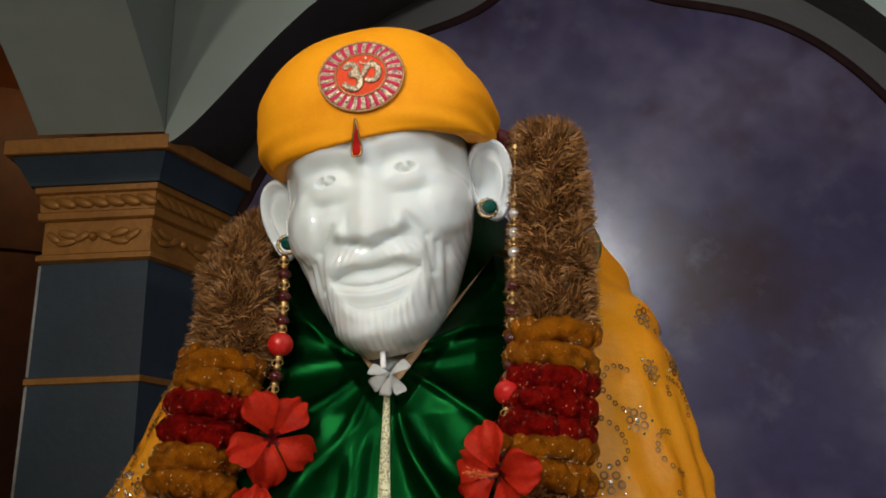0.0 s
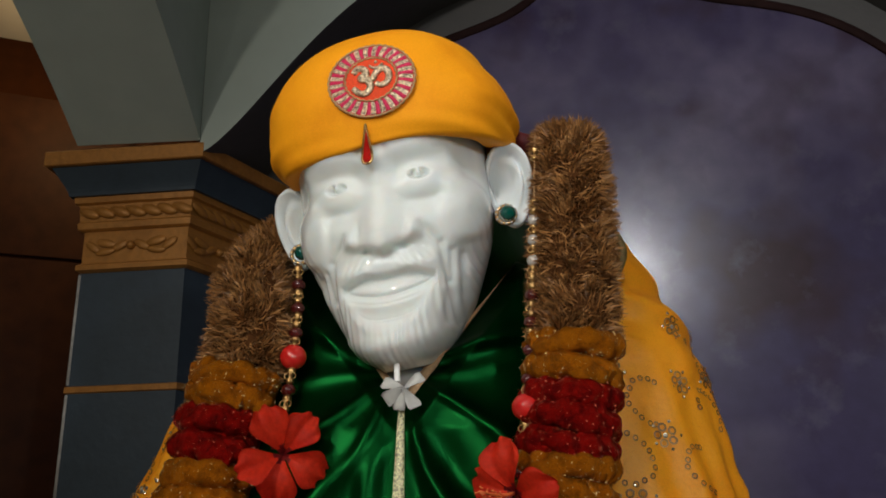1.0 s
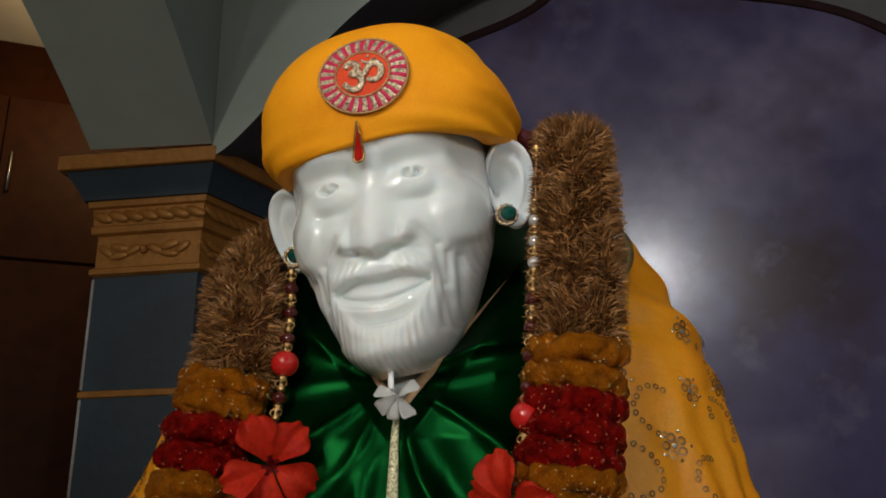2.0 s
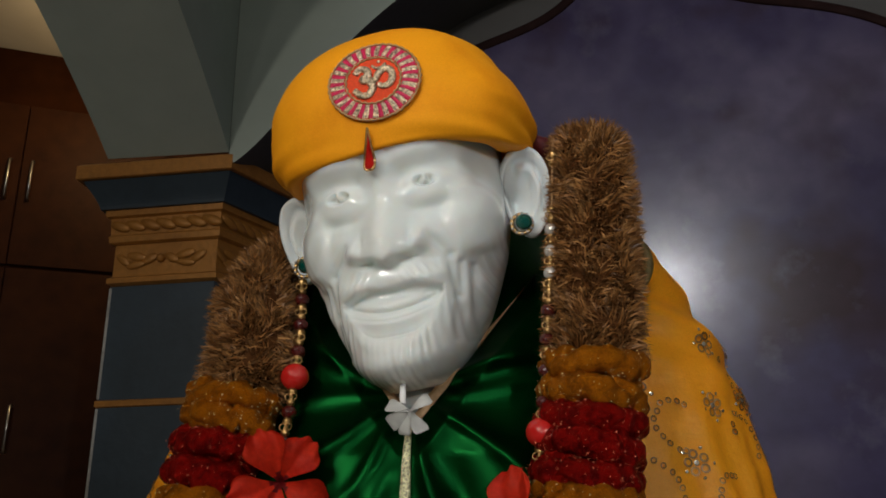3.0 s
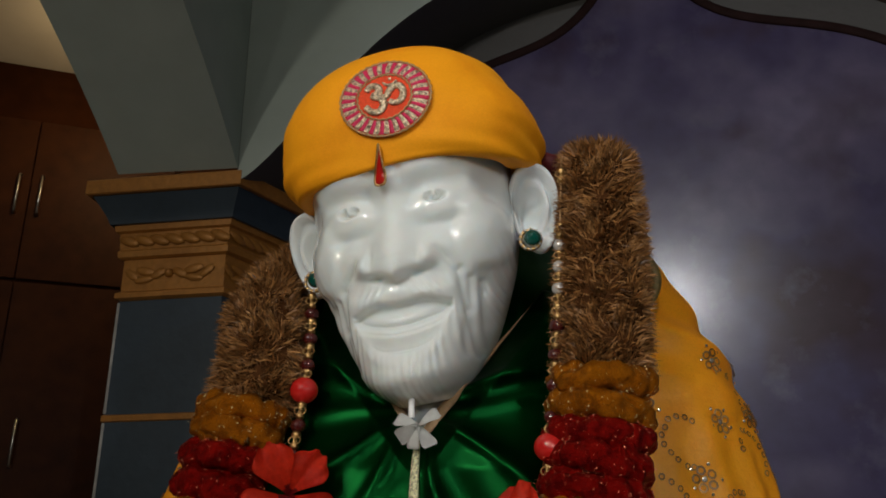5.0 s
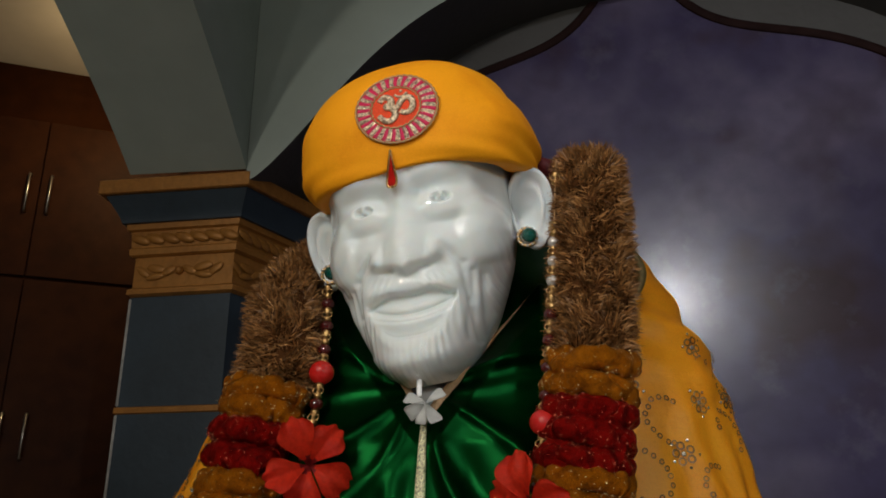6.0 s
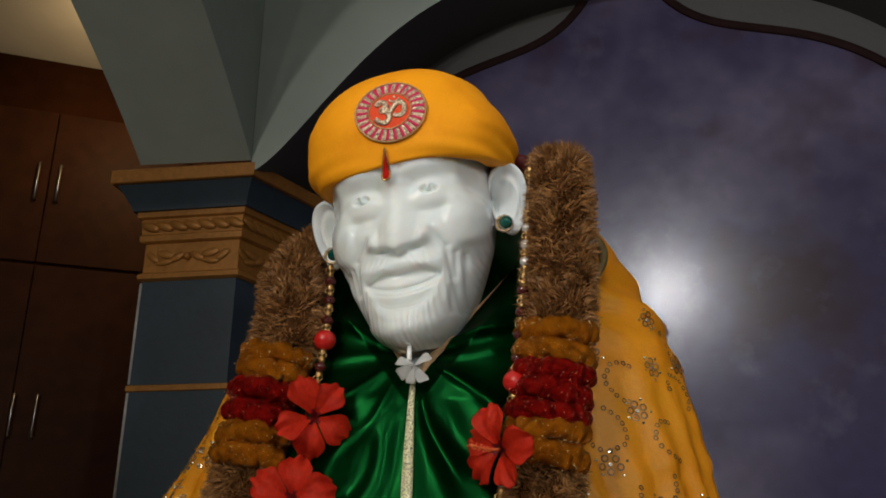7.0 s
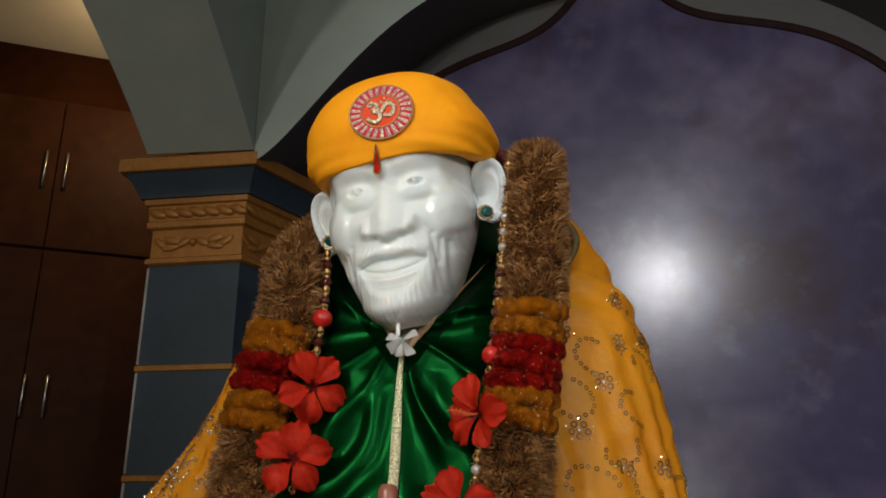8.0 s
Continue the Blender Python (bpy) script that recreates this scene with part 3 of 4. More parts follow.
badge = part("badge", loft(bmesh.new(), [[on_badge(r, 2 * math.pi * j / 72, l) for j in range(72)] for r, l in ((BR, -0.002), (BR, 0.0), (BR * 0.8, 0.0004), (BR * 0.6, 0.0004), (BR * 0.3, 0.0004), (0.001, 0.0004))]), RED_FELT, cap, "round embroidered badge in red, pink and gold")


def badge_ring(r, w, turns, mat, label, name):
    bm = bmesh.new()
    n = 160
    pts = [on_badge(r + 0.0005 * math.sin(turns * 2 * math.pi * j / n), 2 * math.pi * j / n, 0.001 + 0.0004 * math.cos(turns * 2 * math.pi * j / n)) for j in range(n + 1)]
    tube(bm, pts, w, 6)
    part(name, bm, mat, badge, label)


badge_ring(BR, 0.0013, 40, GOLD_THREAD, "gold braided rim", "rim")
badge_ring(BR * 0.60, 0.0011, 26, GOLD_THREAD, "gold braided ring", "ring")
for mat, off, name, label in ((PINK_THREAD, 0.0, "pink_stitching", "pink satin stitches"), (SILVER_THREAD, 0.5, "silver_stitching", "silver thread stitches")):
    for k in range(25):
        a = 2 * math.pi * (k + off) / 25
        wig = 0.02 if off else 0.0
        bm = bmesh.new()
        rows = []
        for i in range(6):
            t = i / 5
            r = BR * (0.645 + 0.315 * t)
            hw = (0.0017 + 0.0007 * t) * (1.45 if off else 1.15) * (0.75 + 0.25 * math.sin(math.pi * (0.15 + 0.8 * t)))
            aa = a + wig * math.sin(t * 5)
            rows.append([on_badge(r, aa - hw / r, 0.0008), on_badge(r, aa - 0.4 * hw / r, 0.0018), on_badge(r, aa + 0.4 * hw / r, 0.0018), on_badge(r, aa + hw / r, 0.0008)])
        loft(bm, rows, closed=False)
        part(name, bm, mat, badge, label)


def badge_stroke(pts, w, name="embroidered_sign"):
    bm = bmesh.new()
    path = []
    n = len(pts)
    for i in range(n - 1):
        p0, p1, p2, p3 = (Vector(pts[max(0, i - 1)]), Vector(pts[i]), Vector(pts[i + 1]), Vector(pts[min(n - 1, i + 2)]))
        for k in range(6):
            t = k / 6
            path.append(0.5 * ((2 * p1) + (p2 - p0) * t + (2 * p0 - 5 * p1 + 4 * p2 - p3) * t * t + (3 * p1 - p0 - 3 * p2 + p3) * t ** 3))
    path.append(Vector(pts[-1]))
    tube(bm, [HEAD @ Vector((BX + 1.22 * x, cap_front(BX + 1.22 * x, BZ + 1.15 * z) - 0.0048, BZ + 1.15 * z)) for x, z in path], lambda t: w * (0.72 + 0.28 * math.sin(math.pi * min(1, max(0, 0.08 + 0.9 * t)))), 8, 0.6)
    part(name, bm, SILVER_THREAD, badge, "silver-gold embroidered sacred syllable")


badge_stroke([(-0.0135, 0.0075), (-0.0095, 0.0115), (-0.004, 0.009), (-0.0035, 0.004), (-0.008, 0.0015), (-0.003, -0.001), (-0.0008, -0.007), (-0.005, -0.0125), (-0.011, -0.0115), (-0.0155, -0.006)], 0.0041)
badge_stroke([(-0.004, 0.001), (0.0015, -0.001), (0.005, 0.004), (0.010, 0.0075), (0.0145, 0.005), (0.0155, -0.001), (0.0125, -0.0065), (0.007, -0.0075), (0.004, -0.005)], 0.0037)
badge_stroke([(0.0005, 0.0125), (0.0035, 0.0095), (0.008, 0.0095), (0.0115, 0.0125)], 0.0015)
badge_stroke([(0.0052, 0.0145), (0.006, 0.0152), (0.0068, 0.0160)], 0.0016)

# red cloth knot behind the ear
bm = bmesh.new()
tube(bm, [HEAD @ Vector(p) for p in ((0.135, 0.16, 0.055), (0.155, 0.155, 0.042), (0.167, 0.16, 0.02), (0.165, 0.17, -0.03))], lambda t: 0.010 + 0.003 * math.sin(t * 9), 14)
tagged(part("cloth_knot", bm, RED_CLOTH), "dark red cloth tie hanging behind the cap", "cloth")

# forehead jewel
jewel = empty("forehead_jewel", "red teardrop jewel with gold rim on the forehead", "jewel")


def drop(w, top, bottom, n=40):
    pts = []
    for k in range(n):
        a = 2 * math.pi * k / n
        t = 0.5 - 0.5 * math.cos(a)
        z = bottom + (top - bottom) * t
        pts.append((math.copysign(1, math.sin(a)) * w * math.sin(math.pi * min(1, (t ** 0.36))) ** 1.15 if t < 1 else 0.0, z))
    return pts


def jewel_y(x, z):
    return min(cap_front(x, z) - 0.004 if z > 0.03 else 0.0, -0.018)


outline = drop(0.0053, 0.055, 0.017)
bm = bmesh.new()
tube(bm, [HEAD @ Vector((-0.003 + x + 0.16 * (z - 0.016), jewel_y(x, z) - 0.002, z)) for x, z in outline + outline[:1]], 0.0013, 8)
part("rim", bm, GOLD, jewel, "thin gold rim")
bm = bmesh.new()
loft(bm, [[HEAD @ Vector((-0.003 + x * s + 0.16 * (z - 0.016), jewel_y(x, z) - l, 0.03 + (z - 0.03) * (0.3 + 0.7 * s))) for x, z in outline] for s, l in ((0.95, 0.0), (0.9, 0.002), (0.55, 0.0034), (0.1, 0.0038))])
part("gem", bm, RED_GEM, jewel)


# earrings
def earring(c):
    c = Vector(c)
    e = empty("earring", "round emerald-green ear stud ringed with small stones", "earring", group="earrings")
    bm = bmesh.new()
    bmesh.ops.create_uvsphere(bm, u_segments=24, v_segments=14, radius=0.0088)
    for v in bm.verts:
        v.co = c + Vector((v.co.x + 0.0022, v.co.y * 0.75 - 0.004, v.co.z + 0.0008))
    part("gem", bm, GREEN_GEM, e, "dark green glass stone")
    bm = bmesh.new()
    tube(bm, [c + Vector((0.0105 * math.cos(a), 0, 0.0105 * math.sin(a))) for a in [k * math.pi / 16 for k in range(33)]], 0.0022, 8)
    part("setting_ring", bm, GOLD, e, "gold setting")
    for k in range(12):
        a = k * math.pi / 6
        bm = bmesh.new()
        bmesh.ops.create_icosphere(bm, subdivisions=1, radius=0.0019)
        bmesh.ops.translate(bm, verts=bm.verts, vec=c + Vector((0.0112 * math.cos(a), -0.002, 0.0112 * math.sin(a))))
        part("stone", bm, PEARL, e)


earring((0.061, 0.905, 1.831))
earring((-0.172, 0.924, 1.800))


# ---- green robe ----
RX = -0.057
FOLDS = ((119, 1.2), (92, 0.5), (51, 1.2), (21, 0.7), (-29, 0.8), (-52, 1.3), (-84, 0.4), (-117, 0.9))  # degrees from straight down, depth


def robe_point(x, s):
    """x across; s 0 at the neckline, 1 at the lap."""
    a = abs(x - RX)
    rise = math.hypot(max(0.0, a - (0.009 if x > RX else 0.003)), 0.004) - 0.004
    top = 1.633 + 1.5 * min(rise, 0.118) - 0.3 * max(0.0, rise - 0.118)
    z = top + (1.12 - top) * s
    low = max(0.0, 1.645 - z)
    y = 0.893 - 0.13 * low + 1.3 * a * a / (1 + 3 * low)
    if z > 1.60:
        y += 0.35 * (z - 1.60) * min(1.0, a / 0.05)
    y += 0.06 * max(0.0, 1 - s * 14) * (0.3 + a)
    # pleats that fan out from the neck
    r = math.hypot(x - RX, z - 1.63)
    ang = math.atan2(x - RX, 1.66 - z)
    f = math.sin(ang * 3.7 + 3.2 * noise.noise(Vector((ang * 1.6, r * 6, 1))) + (2.0 if x > RX else 0.4))
    fade = min(1.0, r / 0.035) * math.exp(-max(0, r - 0.10) / 0.13)
    fade *= 0.4 + 0.6 * min(1.0, abs(ang) / 0.9)
    for k, (deg, g) in enumerate(FOLDS):
        d = ang - radians(deg) - 0.30 * noise.noise(Vector((r * 8, k * 3.7, 0.5)))
        y -= 0.0110 * g * min(1.0, r / 0.05) * math.exp(-max(0.0, r - 0.13) / 0.24) / (1 + (d / 0.085) ** 2)
    drape = abs(x - RX) * 0.85 + z
    y -= 0.0038 * math.sin(drape * 62 + 6.0 * noise.noise(Vector((x * 9, z * 9, 8)))) * min(1.0, low / 0.10) * min(1.0, a / 0.02)
    y += 0.0022 * f * fade 
    y += 0.0085 * noise.noise(Vector(((x - RX + 0.5 * z) * 11, (z - 0.4 * x) * 13, 3.3))) 
    y += 0.0022 * math.sin((z - 0.55 * (x - RX)) * 90) * math.exp(-((x - 0.05) / 0.05) ** 2 - ((z - 1.72) / 0.06) ** 2)
    return Vector((x, y, z))


robe = empty("robe", "shiny dark green satin robe gathered at the neck", "robe")
bm = bmesh.new()
loft(bm, [[robe_point(RX - 0.17 + 0.34 * i / 180, j / 170) for i in range(181)] for j in range(171)], closed=False)
bmesh.ops.solidify(bm, geom=bm.faces[:], thickness=-0.003)
part("front", bm, SATIN, robe)
bm = bmesh.new()
tube(bm, [(-0.05, 1.145, 1.885), (-0.05, 1.15, 1.80), (-0.06, 1.185, 1.69), (-0.06, 1.19, 1.55), (-0.06, 1.13, 1.2), (-0.06, 1.1, FLOOR + 0.352)], lambda t: 0.160 + 0.09 * min(1, t * 1.2), 48)
part("back", bm, SATIN, robe)
bm = bmesh.new()
rows = []
for i in range(61):
    x = RX - 0.10 + 0.218 * i / 60
    p = robe_point(x, 0.0)
    n = Vector((-0.78 * max(-1.0, min(1.0, (x - RX) / 0.02)), 0, 0.62)) * (0.011 * min(1.0, (60 - i) / 25) if x > RX else 0.007 * min(1.0, i / 8))
    rows.append([p + Vector((0, -0.003, 0.000)), p + 0.5 * n + Vector((0, -0.0035, 0)), p + n + Vector((0, 0.001, 0)), p + n + Vector((0, 0.022, 0)), p + Vector((0, 0.026, -0.02))])
loft(bm, rows, closed=False)
part("collar_lining", bm, LINING, robe, "tan inner edge of the collar")
bm = bmesh.new()
rows = []
for i in range(70):
    z = 1.628 - 0.45 * i / 69
    w = 0.0028 + 0.0038 * min(1, i / 18)
    x = RX + 0.001 - 0.004 * (i / 30) + 0.0004 * math.sin(i * 0.33)
    top = 1.633
    y = robe_point(x, (top - z) / (top - 1.12)).y - 0.004
    rows.append([(x - w, y + 0.004, z), (x - w, y, z), (x - 0.3 * w, y - 0.0012, z), (x + 0.3 * w, y - 0.0012, z), (x + w, y, z), (x + w, y + 0.004, z)])
loft(bm, rows)
part("glitter_strip", bm, GLITTER_TAPE, robe, "champagne glitter strip down the front")


# ---- shawl ----
zr = [0.97, 1.2, 1.44, 1.53, 1.61, 1.695, 1.757, 1.83, 1.862, 1.89]
xr = [0.40, 0.372, 0.338, 0.322, 0.304, 0.283, 0.256, 0.216, 0.19, 0.15]
zl = [0.97, 1.2, 1.44, 1.487, 1.57, 1.673, 1.75, 1.83, 1.862, 1.89]
xl = [-0.72, -0.6, -0.462, -0.424, -0.37, -0.315, -0.275, -0.235, -0.21, -0.17]
XC = -0.06


def shawl_point(a, z):
    """a: degrees; 0 is the right side, 180 the left, 90 the back, negative or past 180 the front."""
    c, s = math.cos(radians(a)), math.sin(radians(a))
    half = (np.interp(z, zr, xr) - XC) if c > 0 else (XC - np.interp(z, zl, xl))
    x = XC + half * c
    y = 1.05 - 0.14 * abs(s) ** 0.85 if s < 0 else 1.05 + 0.25 * s ** 0.8
    n = 0.010 * noise.noise(Vector((x * 9, y * 9, z * 7))) + 0.005 * noise.noise(Vector((x * 22, a * 0.05, z * 30)))
    n += 0.0062 * math.sin(z * 115 + x * 40 + 2 * noise.noise(Vector((x * 8, z * 8, 2)))) * math.exp(-((z - 1.75) / 0.07) ** 2)
    n += 0.004 * math.sin(a * 0.55 + z * 9) * max(0.0, min(1.0, (1.7 - z) / 0.2))
    d = Vector((c, s, 0))
    return Vector((x, y, z)) + d * n


shawl = empty("shawl", "yellow silk shawl with sequin flowers over both shoulders", "shawl")
bm = bmesh.new()
A0, A1 = -47, 231


def lerp_edge(f, z):
    wide = 20 * max(0.0, min(1.0, (1.74 - z) / 0.12))
    far = A1 - 32 * max(0.0, min(1.0, (z - 1.68) / 0.09))
    return (A0 - wide) + (far - A0 + wide) * f


loft(bm, [[shawl_point(lerp_edge(i / 260, 0.97 + 0.92 * j / 140), 0.97 + 0.92 * j / 140) for i in range(261)] for j in range(141)], closed=False)
bmesh.ops.solidify(bm, geom=bm.faces[:], thickness=0.003)
part("cloth", bm, YELLOW, shawl)
# dark border that turns up beside the garland
bm = bmesh.new()
rows = []
for i in range(24):
    t = i / 23
    p = Vector((0.168 + 0.024 * math.sin(0.2 + 2.8 * t), 0.930 + 0.03 * t, 1.755 + 0.088 * t))
    rows.append([p + Vector((-0.006, 0.0, 0)), p + Vector((0.0, -0.004, 0)), p + Vector((0.005, 0.0, 0)), p + Vector((0.003, 0.022, 0)), p + Vector((-0.006, 0.022, 0))])
loft(bm, rows)
part("border", bm, OLIVE, shawl, "olive-gold woven border turned up")


def disc(bm, c, n, r, ring=True):
    n = n.normalized()
    u = n.cross(Vector((0.3, 0.2, 1))).normalized()
    v = n.cross(u)
    k = 8
    o = [bm.verts.new(c + r * (math.cos(2 * math.pi * i / k) * u + math.sin(2 * math.pi * i / k) * v)) for i in range(k)]
    h = [bm.verts.new(c + n * 0.0003 + 0.58 * r * (math.cos(2 * math.pi * i / k) * u + math.sin(2 * math.pi * i / k) * v)) for i in range(k)]
    for i in range(k):
        bm.faces.new((o[i], o[(i + 1) % k], h[(i + 1) % k], h[i]))
    if not ring:
        bm.faces.new(h)


def on_shawl(a, z, lift=0.0017):
    p = shawl_point(a, z)
    q, r = shawl_point(a + 0.6, z), shawl_point(a, z + 0.004)
    n = (q - p).cross(r - p).normalized()
    mid = Vector((XC, 1.1, p.z))
    if n.dot(p - mid) < 0:
        n = -n
    return p + n * lift, n


rng = random.Random(5)
bm, bs = bmesh.new(), bmesh.new()
for side in (0, 1):
    for row in range(11):
        for col in range(6):
            if rng.random() < 0.12 and not side:
                continue
            arc = (col + 0.5 * (row % 2)) * 0.078 + rng.uniform(-0.012, 0.012)
            z = 1.72 - row * 0.062 + rng.uniform(-0.01, 0.01)
            a = (-42 if side else -60) + arc / 0.0042
            if a > 55 or z < 1.15:
                continue
            a = 180 - a if side else a
            kx = 1 / 0.0042
            # a five-petalled motif
            for k in range(5):
                b = k * math.pi * 0.4 + 0.3 * row
                p, n = on_shawl(a + kx * 0.0088 * math.cos(b), z + 0.0088 * math.sin(b))
                disc(bm, p, n + Vector((rng.uniform(-.2, .2), rng.uniform(-.2, .2), rng.uniform(-.2, .2))), 0.0050)
                for off in (0.63,):
                    p, n = on_shawl(a + kx * 0.0155 * math.cos(b + off), z + 0.0155 * math.sin(b + off))
                    disc(bs, p, n + Vector((rng.uniform(-.4, .4), rng.uniform(-.4, .4), rng.uniform(-.4, .4))), 0.0018, False)
            p, n = on_shawl(a, z)
            disc(bs, p, n, 0.003, False)
            # a curling vine of ring sequins beside it
            ph, w = rng.uniform(0, 6), rng.choice((-1, 1))
            cx, cz = a + kx * 0.036, z - 0.028
            b = ph
            for k in range(11):
                r = 0.015 + 0.0018 * k
                b += w * 0.0088 / r
                if rng.random() < 0.92:
                    p, n = on_shawl(cx + kx * (r * math.cos(b) + rng.uniform(-.0012, .0012)) * (-1 if side else 1), cz + r * math.sin(b) + rng.uniform(-.0012, .0012))
                    disc(bm, p, n + Vector((rng.uniform(-.15, .15), rng.uniform(-.15, .15), rng.uniform(-.15, .15))), 0.0034)
# a shimmering gold band along the outer fold
for k in range(420):
    p, n = on_shawl(rng.uniform(186, 212), rng.triangular(1.34, 1.58, 1.44))
    disc(bs, p, n + Vector((rng.uniform(-.5, .5), rng.uniform(-.5, .5), rng.uniform(-.5, .5))), rng.uniform(0.0012, 0.0026), False)
tagged(part("sequin_trim", bm, SEQUIN, shawl, "small antique-gold ring sequins", False), kind="stuff")
tagged(part("sequin_sparkle", bs, SILVER_BEAD, shawl, "tiny silvery sequins", False), kind="stuff")


# ---- garland ----
def spline(rows, t):
    """Smooth value along rows of (x, y, z, half width, half depth)."""
    n = len(rows) - 1
    u = max(0.0, min(n - 1e-6, t * n))
    i = int(u)
    f = u - i
    p = [rows[max(0, i - 1)], rows[i], rows[i + 1], rows[min(n, i + 2)]]
    return [0.5 * (2 * b + (c - a) * f + (2 * a - 5 * b + 4 * c - d) * f * f + (3 * b - a - 3 * c + d) * f ** 3) for a, b, c, d in zip(*p)]


RIGHT = [(0.112, 1.00, 1.912, 0.035, 0.03), (0.135, 0.945, 1.922, 0.040, 0.035), (0.137, 0.915, 1.89, 0.042, 0.035), (0.134, 0.905, 1.84, 0.045, 0.035), (0.131, 0.898, 1.78, 0.047, 0.035), (0.127, 0.890, 1.72, 0.047, 0.034),
         (0.121, 0.884, 1.66, 0.047, 0.033), (0.112, 0.876, 1.60, 0.047, 0.033), (0.104, 0.868, 1.54, 0.047, 0.033), (0.097, 0.860, 1.48, 0.048, 0.033), (0.09, 0.852, 1.42, 0.048, 0.033), (0.083, 0.846, 1.36, 0.048, 0.033)]
LEFT = [(-0.205, 1.08, 1.875, 0.033, 0.03), (-0.225, 1.03, 1.842, 0.036, 0.032), (-0.236, 0.985, 1.80, 0.040, 0.034), (-0.234, 0.950, 1.76, 0.044, 0.034), (-0.224, 0.925, 1.72, 0.046, 0.034), (-0.231, 0.918, 1.67, 0.046, 0.033),
        (-0.241, 0.910, 1.62, 0.046, 0.033), (-0.250, 0.903, 1.57, 0.046, 0.033), (-0.257, 0.897, 1.52, 0.046, 0.033), (-0.264, 0.890, 1.46, 0.047, 0.033), (-0.268, 0.884, 1.40, 0.047, 0.033), (-0.272, 0.88, 1.34, 0.047, 0.033)]


def cross_frame(rows, t):
    a, b = spline(rows, max(0, t - 0.01)), spline(rows, min(1, t + 0.01))
    d = Vector([b[k] - a[k] for k in range(3)]).normalized()
    x = Vector((1, 0, 0)) - d * d.x
    x.normalize()
    return spline(rows, t), d, x, d.cross(x).normalized()


def find_t(rows, z):
    best = min(range(401), key=lambda k: abs(spline(rows, k / 400)[2] - z) + (10 if k < 40 else 0))
    return best / 400


